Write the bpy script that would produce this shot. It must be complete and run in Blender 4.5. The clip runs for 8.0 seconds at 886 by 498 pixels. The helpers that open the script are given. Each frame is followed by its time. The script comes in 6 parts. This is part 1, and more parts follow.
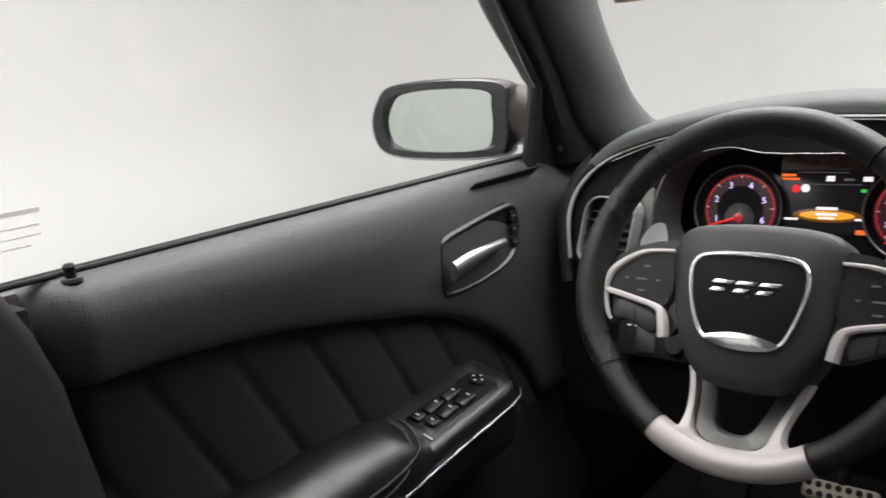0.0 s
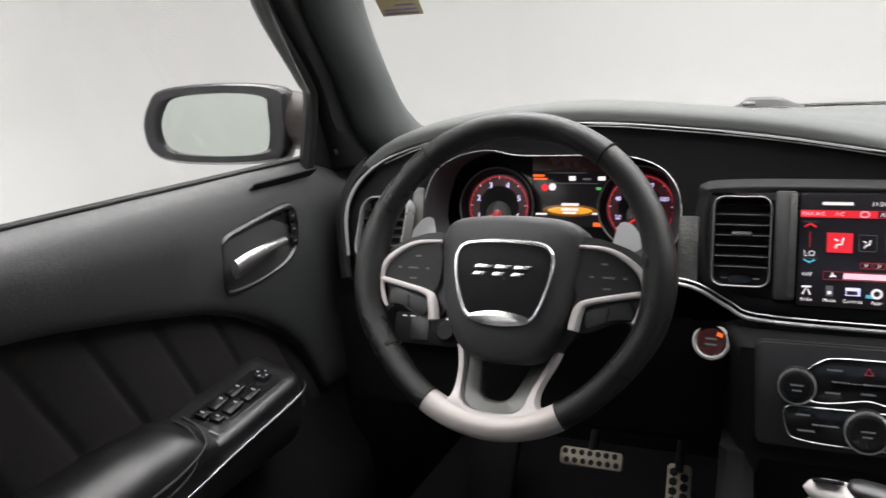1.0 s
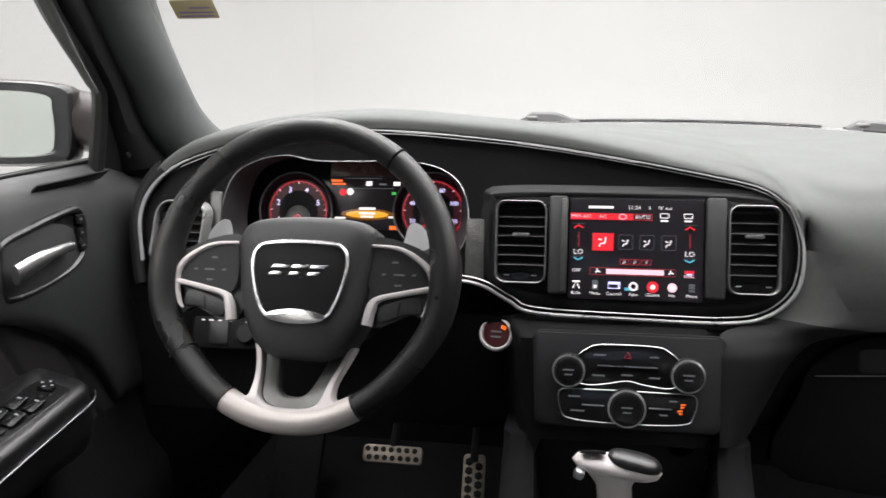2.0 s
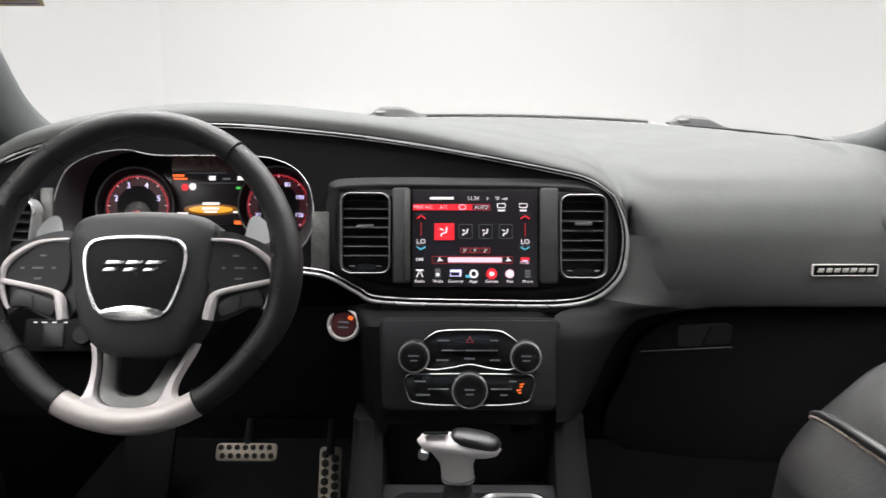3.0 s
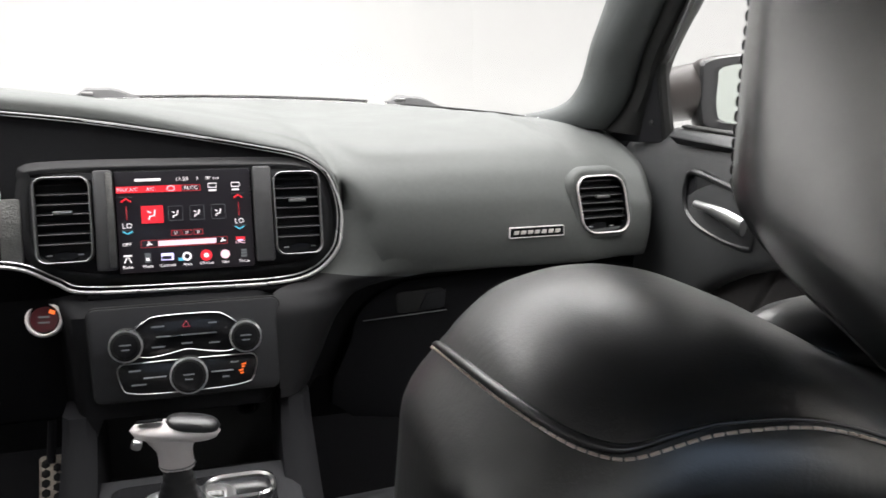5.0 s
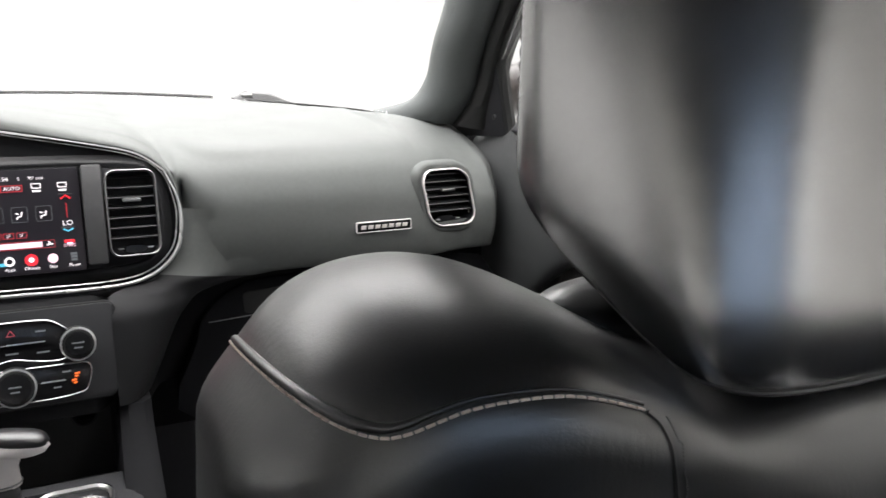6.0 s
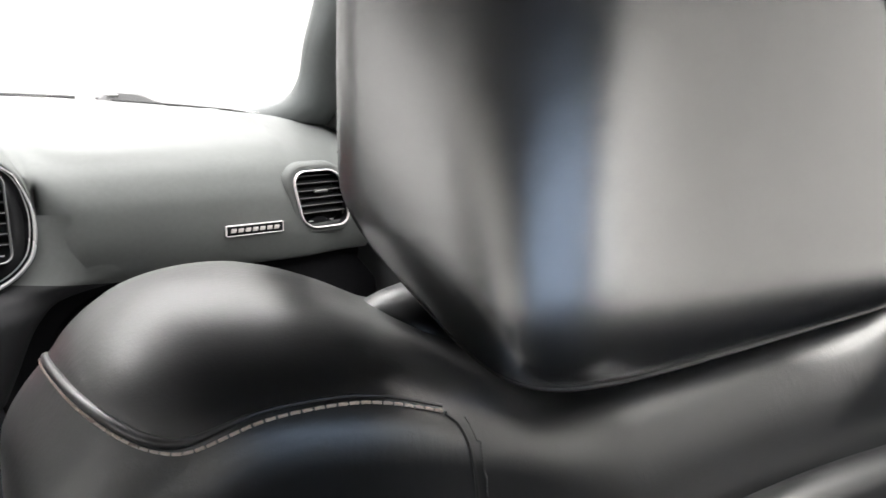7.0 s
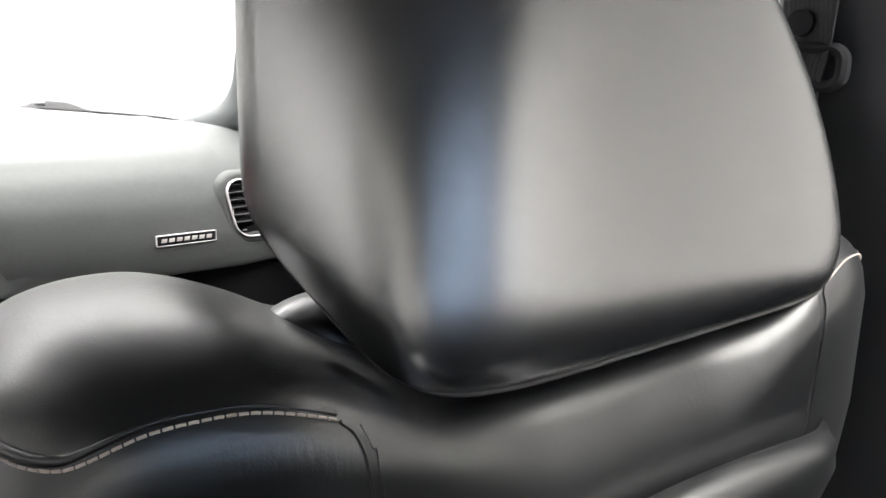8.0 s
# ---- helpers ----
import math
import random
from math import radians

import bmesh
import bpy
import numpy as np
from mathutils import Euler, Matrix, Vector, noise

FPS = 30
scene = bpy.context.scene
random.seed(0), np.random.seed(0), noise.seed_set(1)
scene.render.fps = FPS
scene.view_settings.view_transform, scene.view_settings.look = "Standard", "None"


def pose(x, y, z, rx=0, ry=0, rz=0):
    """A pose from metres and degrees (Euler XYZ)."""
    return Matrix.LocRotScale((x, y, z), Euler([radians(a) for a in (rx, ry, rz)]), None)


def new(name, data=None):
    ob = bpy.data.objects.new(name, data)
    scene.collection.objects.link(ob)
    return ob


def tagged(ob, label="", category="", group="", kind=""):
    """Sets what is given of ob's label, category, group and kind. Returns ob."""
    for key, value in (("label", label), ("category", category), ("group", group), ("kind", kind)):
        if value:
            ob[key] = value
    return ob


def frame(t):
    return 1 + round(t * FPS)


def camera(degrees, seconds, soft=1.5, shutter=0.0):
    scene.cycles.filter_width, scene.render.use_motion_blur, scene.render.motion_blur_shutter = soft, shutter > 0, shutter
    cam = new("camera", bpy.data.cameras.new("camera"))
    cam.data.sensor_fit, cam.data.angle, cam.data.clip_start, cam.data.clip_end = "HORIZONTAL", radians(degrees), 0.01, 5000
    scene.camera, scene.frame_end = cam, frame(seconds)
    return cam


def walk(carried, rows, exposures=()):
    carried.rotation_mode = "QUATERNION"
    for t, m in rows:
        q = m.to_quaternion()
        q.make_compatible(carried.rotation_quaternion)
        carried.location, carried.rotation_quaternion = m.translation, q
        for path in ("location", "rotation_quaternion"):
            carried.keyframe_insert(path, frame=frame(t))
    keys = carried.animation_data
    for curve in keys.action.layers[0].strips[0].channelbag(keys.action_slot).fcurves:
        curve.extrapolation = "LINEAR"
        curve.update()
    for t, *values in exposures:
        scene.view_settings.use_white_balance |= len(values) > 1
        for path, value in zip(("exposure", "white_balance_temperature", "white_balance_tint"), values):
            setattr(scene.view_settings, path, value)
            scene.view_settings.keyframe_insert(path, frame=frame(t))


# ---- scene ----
# The camera: t, x, y, z, yaw to the left of straight ahead, pitch, roll.
cam = camera(57.68, 8.0, 1.5, 0.25)
ROWS = [
    (0.0, -0.1177, -0.7608, 1.0579, 40.11, -12.80, -5.29),
    (0.5, -0.1024, -0.7857, 1.0528, 31.68, -13.34, -3.81),
    (1.0, -0.0869, -0.8116, 1.0504, 24.07, -13.12, -3.32),
    (1.5, -0.0736, -0.8322, 1.0465, 16.83, -13.20, -2.14),
    (2.0, -0.0590, -0.8480, 1.0477, 10.20, -12.87, -0.80),
    (2.2, -0.0504, -0.8539, 1.0480, 8.10, -12.75, -0.40),
    (3.3, -0.0215, -0.8722, 1.0432, -2.54, -13.29, -0.03),
    (3.5, -0.0142, -0.8733, 1.0405, -4.42, -13.26, -0.05),
    (4.0, -0.0013, -0.8788, 1.0348, -8.68, -13.57, 0.30),
    (4.2, 0.0023, -0.8830, 1.0353, -10.32, -13.62, 0.49),
    (5.3, 0.0385, -0.9036, 1.0360, -20.03, -14.21, 0.79),
    (5.5, 0.0456, -0.9070, 1.0351, -22.01, -14.24, 0.84),
    (6.0, 0.0602, -0.9167, 1.0341, -26.54, -14.12, 1.22),
    (6.5, 0.0779, -0.9288, 1.0369, -30.52, -14.03, 1.33),
    (7.0, 0.0913, -0.9382, 1.0402, -34.01, -14.12, 1.63),
    (7.5, 0.1071, -0.9466, 1.0405, -36.58, -13.96, 1.70),
    (8.0, 0.1092, -0.9506, 1.0408, -37.66, -13.55, 1.68),
]


def eye_pose(x, y, z, yaw, pitch, roll):
    return pose(x, y, z, 0, 0, yaw) @ pose(0, 0, 0, 90 + pitch) @ pose(0, 0, 0, 0, 0, roll)


EXPOSURES = [(0.0, 0.0), (1.0, 0.05), (2.0, 0.2), (4.0, 0.28), (5.5, 0.60), (6.5, 0.88), (8.0, 1.12)]
walk(cam, [(t, eye_pose(*row)) for t, *row in ROWS], EXPOSURES)
from mathutils.bvhtree import BVHTree

# ---- world and light ----
world = bpy.data.worlds.new("studio_air")
world.use_nodes = True
world.node_tree.nodes["Background"].inputs[0].default_value = (0.9, 0.95, 1.0, 1)
world.node_tree.nodes["Background"].inputs[1].default_value = 0.02
scene.world = world
PANEL_LIGHT = 7.4


# ---- materials ----
def material(name, color, rough=0.5, metal=0.0, spec=0.5, vary=0.12, scale=9.0, bump=0.0, bump_scale=400.0,
             rough_vary=0.08, emit=None, emit_strength=0.0, coat=0.0, fine=None, ior=1.5, crease=0.0):
    """Principled surface with cloudy variation of colour and roughness at two scales, and a fine relief."""
    m = bpy.data.materials.new(name)
    m.use_nodes = True
    nt, b = m.node_tree, m.node_tree.nodes["Principled BSDF"]
    b.inputs["Base Color"].default_value = (*color, 1)
    b.inputs["Roughness"].default_value = rough
    b.inputs["Metallic"].default_value = metal
    b.inputs["Specular IOR Level"].default_value = spec
    b.inputs["Coat Weight"].default_value = coat
    b.inputs["IOR"].default_value = ior
    if emit:
        b.inputs["Emission Color"].default_value = (*emit, 1)
        b.inputs["Emission Strength"].default_value = emit_strength
    co = nt.nodes.new("ShaderNodeTexCoord")

    def noise_tex(s, detail=4.0):
        n = nt.nodes.new("ShaderNodeTexNoise")
        n.inputs["Scale"].default_value, n.inputs["Detail"].default_value = s, detail
        nt.links.new(co.outputs["Object"], n.inputs["Vector"])
        return n

    if vary:
        big, small = noise_tex(scale), noise_tex(scale * 17)
        mix = nt.nodes.new("ShaderNodeMix")
        mix.data_type = "FLOAT"
        mix.inputs[0].default_value = 0.4
        nt.links.new(big.outputs[0], mix.inputs[2])
        nt.links.new(small.outputs[0], mix.inputs[3])
        ramp = nt.nodes.new("ShaderNodeMapRange")
        ramp.inputs[1].default_value, ramp.inputs[2].default_value = 0.3, 0.7
        ramp.inputs[3].default_value, ramp.inputs[4].default_value = 1 - vary, 1 + vary
        nt.links.new(mix.outputs[0], ramp.inputs[0])
        hue = nt.nodes.new("ShaderNodeVectorMath")
        hue.operation = "SCALE"
        hue.inputs[0].default_value = color
        nt.links.new(ramp.outputs[0], hue.inputs["Scale"])
        nt.links.new(hue.outputs[0], b.inputs["Base Color"])
        rr = nt.nodes.new("ShaderNodeMapRange")
        rr.inputs[1].default_value, rr.inputs[2].default_value = 0.3, 0.7
        rr.inputs[3].default_value, rr.inputs[4].default_value = max(0.02, rough - rough_vary), min(1, rough + rough_vary)
        nt.links.new(big.outputs[0], rr.inputs[0])
        nt.links.new(rr.outputs[0], b.inputs["Roughness"])
    if bump:
        if fine == "leather":
            v = nt.nodes.new("ShaderNodeTexVoronoi")
            v.feature, v.inputs["Scale"].default_value = "DISTANCE_TO_EDGE", bump_scale
            warp = noise_tex(bump_scale * 0.5)
            add = nt.nodes.new("ShaderNodeVectorMath")
            add.operation = "MULTIPLY_ADD"
            nt.links.new(warp.outputs["Color"], add.inputs[0])
            add.inputs[1].default_value = (0.004, 0.004, 0.004)
            nt.links.new(co.outputs["Object"], add.inputs[2])
            nt.links.new(add.outputs[0], v.inputs["Vector"])
            out = nt.nodes.new("ShaderNodeMapRange")
            out.inputs[1].default_value, out.inputs[2].default_value = 0.0, 0.25
            nt.links.new(v.outputs["Distance"], out.inputs[0])
            source = out.outputs[0]
        elif fine == "weave":
            w = nt.nodes.new("ShaderNodeTexWave")
            w.inputs["Scale"].default_value, w.inputs["Distortion"].default_value = bump_scale, 2.0
            nt.links.new(co.outputs["Object"], w.inputs["Vector"])
            source = w.outputs["Fac"]
        else:
            source = noise_tex(bump_scale, 2.0).outputs[0]
        bm_ = nt.nodes.new("ShaderNodeBump")
        bm_.inputs["Strength"].default_value, bm_.inputs["Distance"].default_value = bump, 0.0006
        nt.links.new(source, bm_.inputs["Height"])
        nt.links.new(bm_.outputs[0], b.inputs["Normal"])
    if crease:
        soft_wave = nt.nodes.new("ShaderNodeBump")
        soft_wave.inputs["Strength"].default_value, soft_wave.inputs["Distance"].default_value = crease, 0.001
        nt.links.new(noise_tex(120, 3.0).outputs[0], soft_wave.inputs["Height"])
        if bump:
            nt.links.new(bm_.outputs[0], soft_wave.inputs["Normal"])
        nt.links.new(soft_wave.outputs[0], b.inputs["Normal"])
    return m


M = {}
M["studio"] = material("studio_paint", (0.48, 0.48, 0.475), 0.7, vary=0.015, scale=0.7)
M["panel_light"] = material("light_fabric", (0.8, 0.8, 0.8), 0.8, vary=0, emit=(1.0, 0.99, 0.985), emit_strength=PANEL_LIGHT)
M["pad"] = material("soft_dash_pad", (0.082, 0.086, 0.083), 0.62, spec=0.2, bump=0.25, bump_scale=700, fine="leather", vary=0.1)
M["plastic"] = material("black_grained_plastic", (0.042, 0.042, 0.043), 0.5, bump=0.2, bump_scale=900, fine="leather")
M["dark"] = material("matt_black_plastic", (0.015, 0.015, 0.017), 0.6, spec=0.15, bump=0.1, bump_scale=600)
M["leather"] = material("black_leather", (0.008, 0.008, 0.009), 0.33, spec=0.7, crease=0.12, bump=0.18, bump_scale=520, fine="leather", rough_vary=0.05)
M["wheel_leather"] = material("worn_wheel_leather", (0.012, 0.012, 0.012), 0.31, spec=0.5, bump=0.42, bump_scale=520, fine="leather", rough_vary=0.08)
M["door_trim"] = material("soft_door_trim", (0.034, 0.035, 0.036), 0.46, spec=0.45, crease=0.22, bump=0.4, bump_scale=430, fine="leather", vary=0.1)
M["seat_leather"] = material("black_seat_leather", (0.0045, 0.005, 0.006), 0.34, spec=0.95, crease=0.08, bump=0.06, bump_scale=560, fine="leather", rough_vary=0.015, ior=1.64)
M["seat_leather"].node_tree.nodes["Principled BSDF"].inputs["Sheen Weight"].default_value = 0.03
M["mirror_shell"] = material("dark_brown_grey_paint", (0.014, 0.011, 0.010), 0.42, spec=0.25, vary=0.1)
M["paddle"] = material("pale_silver_paint", (0.72, 0.73, 0.74), 0.35, 0.1, vary=0.04)
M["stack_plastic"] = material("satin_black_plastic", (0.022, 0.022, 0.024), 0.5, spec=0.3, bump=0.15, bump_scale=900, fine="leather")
M["pedal_steel"] = material("brushed_pedal_metal", (0.42, 0.37, 0.31), 0.38, 0.9, vary=0.1)
M["smooth_leather"] = material("smooth_black_leather", (0.006, 0.007, 0.0085), 0.265, spec=1.0, crease=0.06, bump=0.04, bump_scale=620, fine="leather", rough_vary=0.01, ior=2.3)
M["suede"] = material("black_suede", (0.018, 0.0165, 0.0165), 0.9, bump=0.4, bump_scale=1500, spec=0.2, vary=0.2)
M["carpet"] = material("black_carpet", (0.007, 0.007, 0.008), 0.95, bump=0.8, bump_scale=900, spec=0.1, vary=0.25)
M["gloss"] = material("piano_black", (0.012, 0.012, 0.013), 0.18, spec=0.3, vary=0.05)
M["chrome"] = material("bright_chrome", (0.90, 0.90, 0.91), 0.2, 1.0, vary=0.04, rough_vary=0.04)
M["brow_line"] = material("dim_satin_line", (0.34, 0.34, 0.34), 0.35, 0.6, vary=0.08)
M["line_chrome"] = material("brushed_bright_line", (0.54, 0.54, 0.54), 0.26, 0.6, vary=0.05)
M["pale_trim"] = material("pale_satin_trim", (0.62, 0.58, 0.575), 0.42, 0.1, vary=0.04)
M["button_grey"] = material("grey_button_plastic", (0.036, 0.036, 0.037), 0.5, vary=0.06)
M["trim_grey"] = material("dark_satin_trim", (0.22, 0.22, 0.22), 0.35, 0.7, vary=0.08)
M["satin"] = material("satin_silver", (0.62, 0.62, 0.62), 0.34, 1.0, vary=0.05, bump=0.05, bump_scale=1500)
M["silver_paint"] = material("silver_painted_trim", (0.53, 0.49, 0.47), 0.4, 0.15, vary=0.05)
M["metal_dark"] = material("dark_textured_metal", (0.11, 0.11, 0.106), 0.42, 0.6, vary=0.3, scale=60, bump=0.5, bump_scale=240, fine="leather")
M["thread"] = material("pale_thread", (0.78, 0.66, 0.57), 0.7, vary=0.15, scale=300)
M["dim_thread"] = material("grey_thread", (0.10, 0.10, 0.10), 0.7, vary=0.15, scale=300)
M["worn_edge"] = material("worn_leather_edge", (0.06, 0.058, 0.056), 0.55, vary=0.5, scale=40)
M["webbing"] = material("woven_belt", (0.030, 0.030, 0.031), 0.7, bump=0.4, bump_scale=300, fine="weave", spec=0.2)
M["headliner"] = material("dark_headliner", (0.10, 0.10, 0.10), 0.9, bump=0.3, bump_scale=900, spec=0.15)
M["pillar"] = material("grey_pillar_trim", (0.055, 0.06, 0.06), 0.6, bump=0.25, bump_scale=1100, fine="leather")
M["paint"] = material("dark_grey_car_paint", (0.030, 0.027, 0.026), 0.38, 0.2, vary=0.05, scale=20, coat=0.25)
# matt black made darker to stand for the dim footwell
M["glove"] = material("shaded_matt_black", (0.007, 0.007, 0.008), 0.75, spec=0.08, bump=0.1, bump_scale=600)
M["satin_black"] = material("satin_black_surround", (0.013, 0.013, 0.014), 0.40, spec=0.22, bump=0.08, bump_scale=900, fine="leather")
M["slat"] = material("grey_black_slat", (0.014, 0.014, 0.015), 0.4, spec=0.3)
# black lowered further: shade under the brow and in the footwell is painted in
M["face"] = material("shade_dark_face", (0.008, 0.008, 0.0088), 0.6, spec=0.07, bump=0.1, bump_scale=600)
# darker than the pad: the light falling off is put into this colour
M["fascia"] = material("shade_darkened_fascia", (0.013, 0.013, 0.014), 0.55, spec=0.2, bump=0.2, bump_scale=800, fine="leather")
M["rubber"] = material("black_rubber", (0.012, 0.012, 0.012), 0.6, spec=0.25)


def wrinkle(m, depth=0.0012, strength=0.5):
    """Adds patches of fine upright creases to a leather."""
    nt, b = m.node_tree, m.node_tree.nodes["Principled BSDF"]
    co, shape = nt.nodes.new("ShaderNodeTexCoord"), nt.nodes.new("ShaderNodeMapping")
    shape.inputs["Scale"].default_value = (1.0, 1.0, 0.22)
    shape.inputs["Rotation"].default_value = (0.25, 0.15, 0.0)
    lines, patch = nt.nodes.new("ShaderNodeTexNoise"), nt.nodes.new("ShaderNodeTexNoise")
    lines.inputs["Scale"].default_value, lines.inputs["Detail"].default_value = 330, 3.0
    patch.inputs["Scale"].default_value, patch.inputs["Detail"].default_value = 13, 1.0
    nt.links.new(co.outputs["Object"], shape.inputs["Vector"])
    nt.links.new(shape.outputs[0], lines.inputs["Vector"])
    nt.links.new(co.outputs["Object"], patch.inputs["Vector"])
    cut, mul, bump = nt.nodes.new("ShaderNodeMapRange"), nt.nodes.new("ShaderNodeMath"), nt.nodes.new("ShaderNodeBump")
    cut.inputs[1].default_value, cut.inputs[2].default_value = 0.48, 0.66
    mul.operation = "MULTIPLY"
    nt.links.new(patch.outputs[0], cut.inputs[0])
    nt.links.new(cut.outputs[0], mul.inputs[0])
    nt.links.new(lines.outputs[0], mul.inputs[1])
    bump.inputs["Strength"].default_value, bump.inputs["Distance"].default_value = strength, depth
    nt.links.new(mul.outputs[0], bump.inputs["Height"])
    before = b.inputs["Normal"].links[0].from_socket
    nt.links.new(before, bump.inputs["Normal"])
    nt.links.new(bump.outputs[0], b.inputs["Normal"])


wrinkle(M["seat_leather"], 0.0012, 0.2)
wrinkle(M["leather"], 0.0010, 0.4)
wrinkle(M["door_trim"], 0.0010, 0.35)


def glass_material(name="clear_glass", tint=(0.985, 0.98, 0.978)):
    """Clear car glass: it lets light straight through and mirrors a little, more at a flat angle."""
    m = bpy.data.materials.new(name)
    m.use_nodes = True
    nt = m.node_tree
    nt.nodes.remove(nt.nodes["Principled BSDF"])
    clear, gloss, mix, fr = (nt.nodes.new(k) for k in ("ShaderNodeBsdfTransparent", "ShaderNodeBsdfGlossy", "ShaderNodeMixShader", "ShaderNodeLayerWeight"))
    clear.inputs[0].default_value = (*tint, 1)
    gloss.inputs["Roughness"].default_value = 0.02
    fr.inputs[0].default_value = 0.5
    curve, scale = nt.nodes.new("ShaderNodeMath"), nt.nodes.new("ShaderNodeMath")
    curve.operation, scale.operation = "POWER", "MULTIPLY_ADD"
    curve.inputs[1].default_value = 4.0
    scale.inputs[1].default_value, scale.inputs[2].default_value = 0.35, 0.02
    nt.links.new(fr.outputs["Facing"], curve.inputs[0])
    nt.links.new(curve.outputs[0], scale.inputs[0])
    nt.links.new(scale.outputs[0], mix.inputs[0])
    nt.links.new(clear.outputs[0], mix.inputs[1])
    nt.links.new(gloss.outputs[0], mix.inputs[2])
    nt.links.new(mix.outputs[0], nt.nodes["Material Output"].inputs[0])
    return m


M["glass"] = glass_material()
M["tinted_glass"] = glass_material("blue_tinted_glass", (0.52, 0.585, 0.68))
M["grey_glass"] = glass_material("grey_tinted_glass", (0.91, 0.90, 0.885))
M["mirror"] = material("mirror_silver", (0.37, 0.40, 0.375), 0.02, 1.0, vary=0)


def glow(name, color, strength):
    return material(name, (0.01, 0.01, 0.01), 0.3, vary=0, emit=color, emit_strength=strength)


M["screen"] = material("screen_glass", (0.006, 0.006, 0.008), 0.28, vary=0, emit=(0.34, 0.22, 0.30), emit_strength=0.012)
M["white_glow"] = glow("white_pixels", (1.0, 0.93, 0.95), 1.0)
M["pink_glow"] = glow("pink_pixels", (1.0, 0.62, 0.72), 1.1)
M["red_glow"] = glow("red_pixels", (1.0, 0.018, 0.035), 0.85)
M["dim_red_glow"] = glow("dim_red_pixels", (0.9, 0.04, 0.06), 0.45)
M["red_wash"] = glow("dark_red_wash", (0.9, 0.02, 0.12), 0.022)
M["blue_glow"] = glow("blue_pixels", (0.12, 0.65, 0.9), 0.7)
M["amber_glow"] = glow("amber_pixels", (1.0, 0.45, 0.04), 0.9)
M["dim_amber"] = glow("dim_amber_pixels", (1.0, 0.36, 0.03), 0.16)
M["orange_glow"] = glow("orange_lamps", (1.0, 0.16, 0.02), 1.0)
M["green_glow"] = glow("green_pixels", (0.1, 0.8, 0.15), 0.6)
M["violet_glow"] = glow("pale_violet_digits", (0.66, 0.62, 1.0), 1.5)
M["dim_white"] = glow("dim_legend", (0.8, 0.85, 0.9), 0.11)
M["door_legend"] = glow("white_switch_legend", (0.85, 0.9, 0.95), 0.45)


# ---- building helpers ----
def smooth(bm, angle=35):
    for f in bm.faces:
        f.smooth = True
    lim = radians(angle)
    for e in bm.edges:
        e.smooth = len(e.link_faces) == 2 and e.calc_face_angle(0) < lim


def hang(ob, parent):
    """Makes ob a part of its parent and leaves it where it was built."""
    ob.parent = parent
    if parent.type == "EMPTY":
        ob.matrix_parent_inverse = Matrix.Translation(-parent.location)


def part(name, bm, mat, parent=None, label="", angle=35, fix=True):
    """Links a bmesh as one mesh object, under a thing or a part."""
    if fix:
        bmesh.ops.recalc_face_normals(bm, faces=bm.faces[:])
    smooth(bm, angle)
    me = bpy.data.meshes.new(name)
    bm.to_mesh(me)
    bm.free()
    me.materials.append(mat)
    ob = new(name, me)
    if parent:
        hang(ob, parent)
    if label:
        ob["label"] = label
    return ob


def thing(name, label, category, group="", kind="", at=(0, 0, 0)):
    ob = new(name)
    ob.location = at
    ob.empty_display_size = 0.05
    return tagged(ob, label, category, group, kind)


def sstep(a, b, v):
    v = min(1.0, max(0.0, (v - a) / (b - a)))
    return v * v * (3 - 2 * v)


def interp(v, keys):
    """Smooth-ish interpolation through (v, value) keys in rising order."""
    if v <= keys[0][0]:
        return keys[0][1]
    for (a, p), (b, q) in zip(keys, keys[1:]):
        if v <= b:
            return p + (q - p) * (v - a) / (b - a)
    return keys[-1][1]


def catmull(points, n=8, closed=False):
    """A smooth curve through points."""
    pts = [Vector(p) for p in points]
    k = len(pts)
    out = []
    for i in range(k if closed else k - 1):
        if closed:
            a, b, c, d = (pts[(i + j) % k] for j in (-1, 0, 1, 2))
        else:
            a, b, c, d = pts[max(i - 1, 0)], pts[i], pts[i + 1], pts[min(i + 2, k - 1)]
        for s in range(n):
            t = s / n
            out.append(0.5 * (2 * b + (c - a) * t + (2 * a - 5 * b + 4 * c - d) * t * t + (3 * b - a - 3 * c + d) * t ** 3))
    if not closed:
        out.append(pts[-1])
    return out


def sheet(rows, closed_u=False, closed_v=False):
    """A grid of quads through rows of points."""
    bm = bmesh.new()
    vs = [[bm.verts.new(p) for p in row] for row in rows]
    nu, nv = len(vs), len(vs[0])
    for i in range(nu if closed_u else nu - 1):
        for j in range(nv if closed_v else nv - 1):
            a, b = vs[i], vs[(i + 1) % nu]
            bm.faces.new((a[j], b[j], b[(j + 1) % nv], a[(j + 1) % nv]))
    return bm


def loft(rings, caps=True):
    """Closed rings joined one to the next, with caps at the ends."""
    bm = sheet(rings, closed_v=True)
    if caps:
        bm.verts.ensure_lookup_table()
        n = len(rings[0])
        bm.faces.new([bm.verts[i] for i in range(n)])
        k = len(bm.verts) - n
        bm.faces.new([bm.verts[k + i] for i in range(n)])
    return bm


def thicken(bm, d):
    """Gives an open sheet a thickness along its normals."""
    bmesh.ops.recalc_face_normals(bm, faces=bm.faces[:])
    bmesh.ops.solidify(bm, geom=bm.faces[:], thickness=d)
    return bm


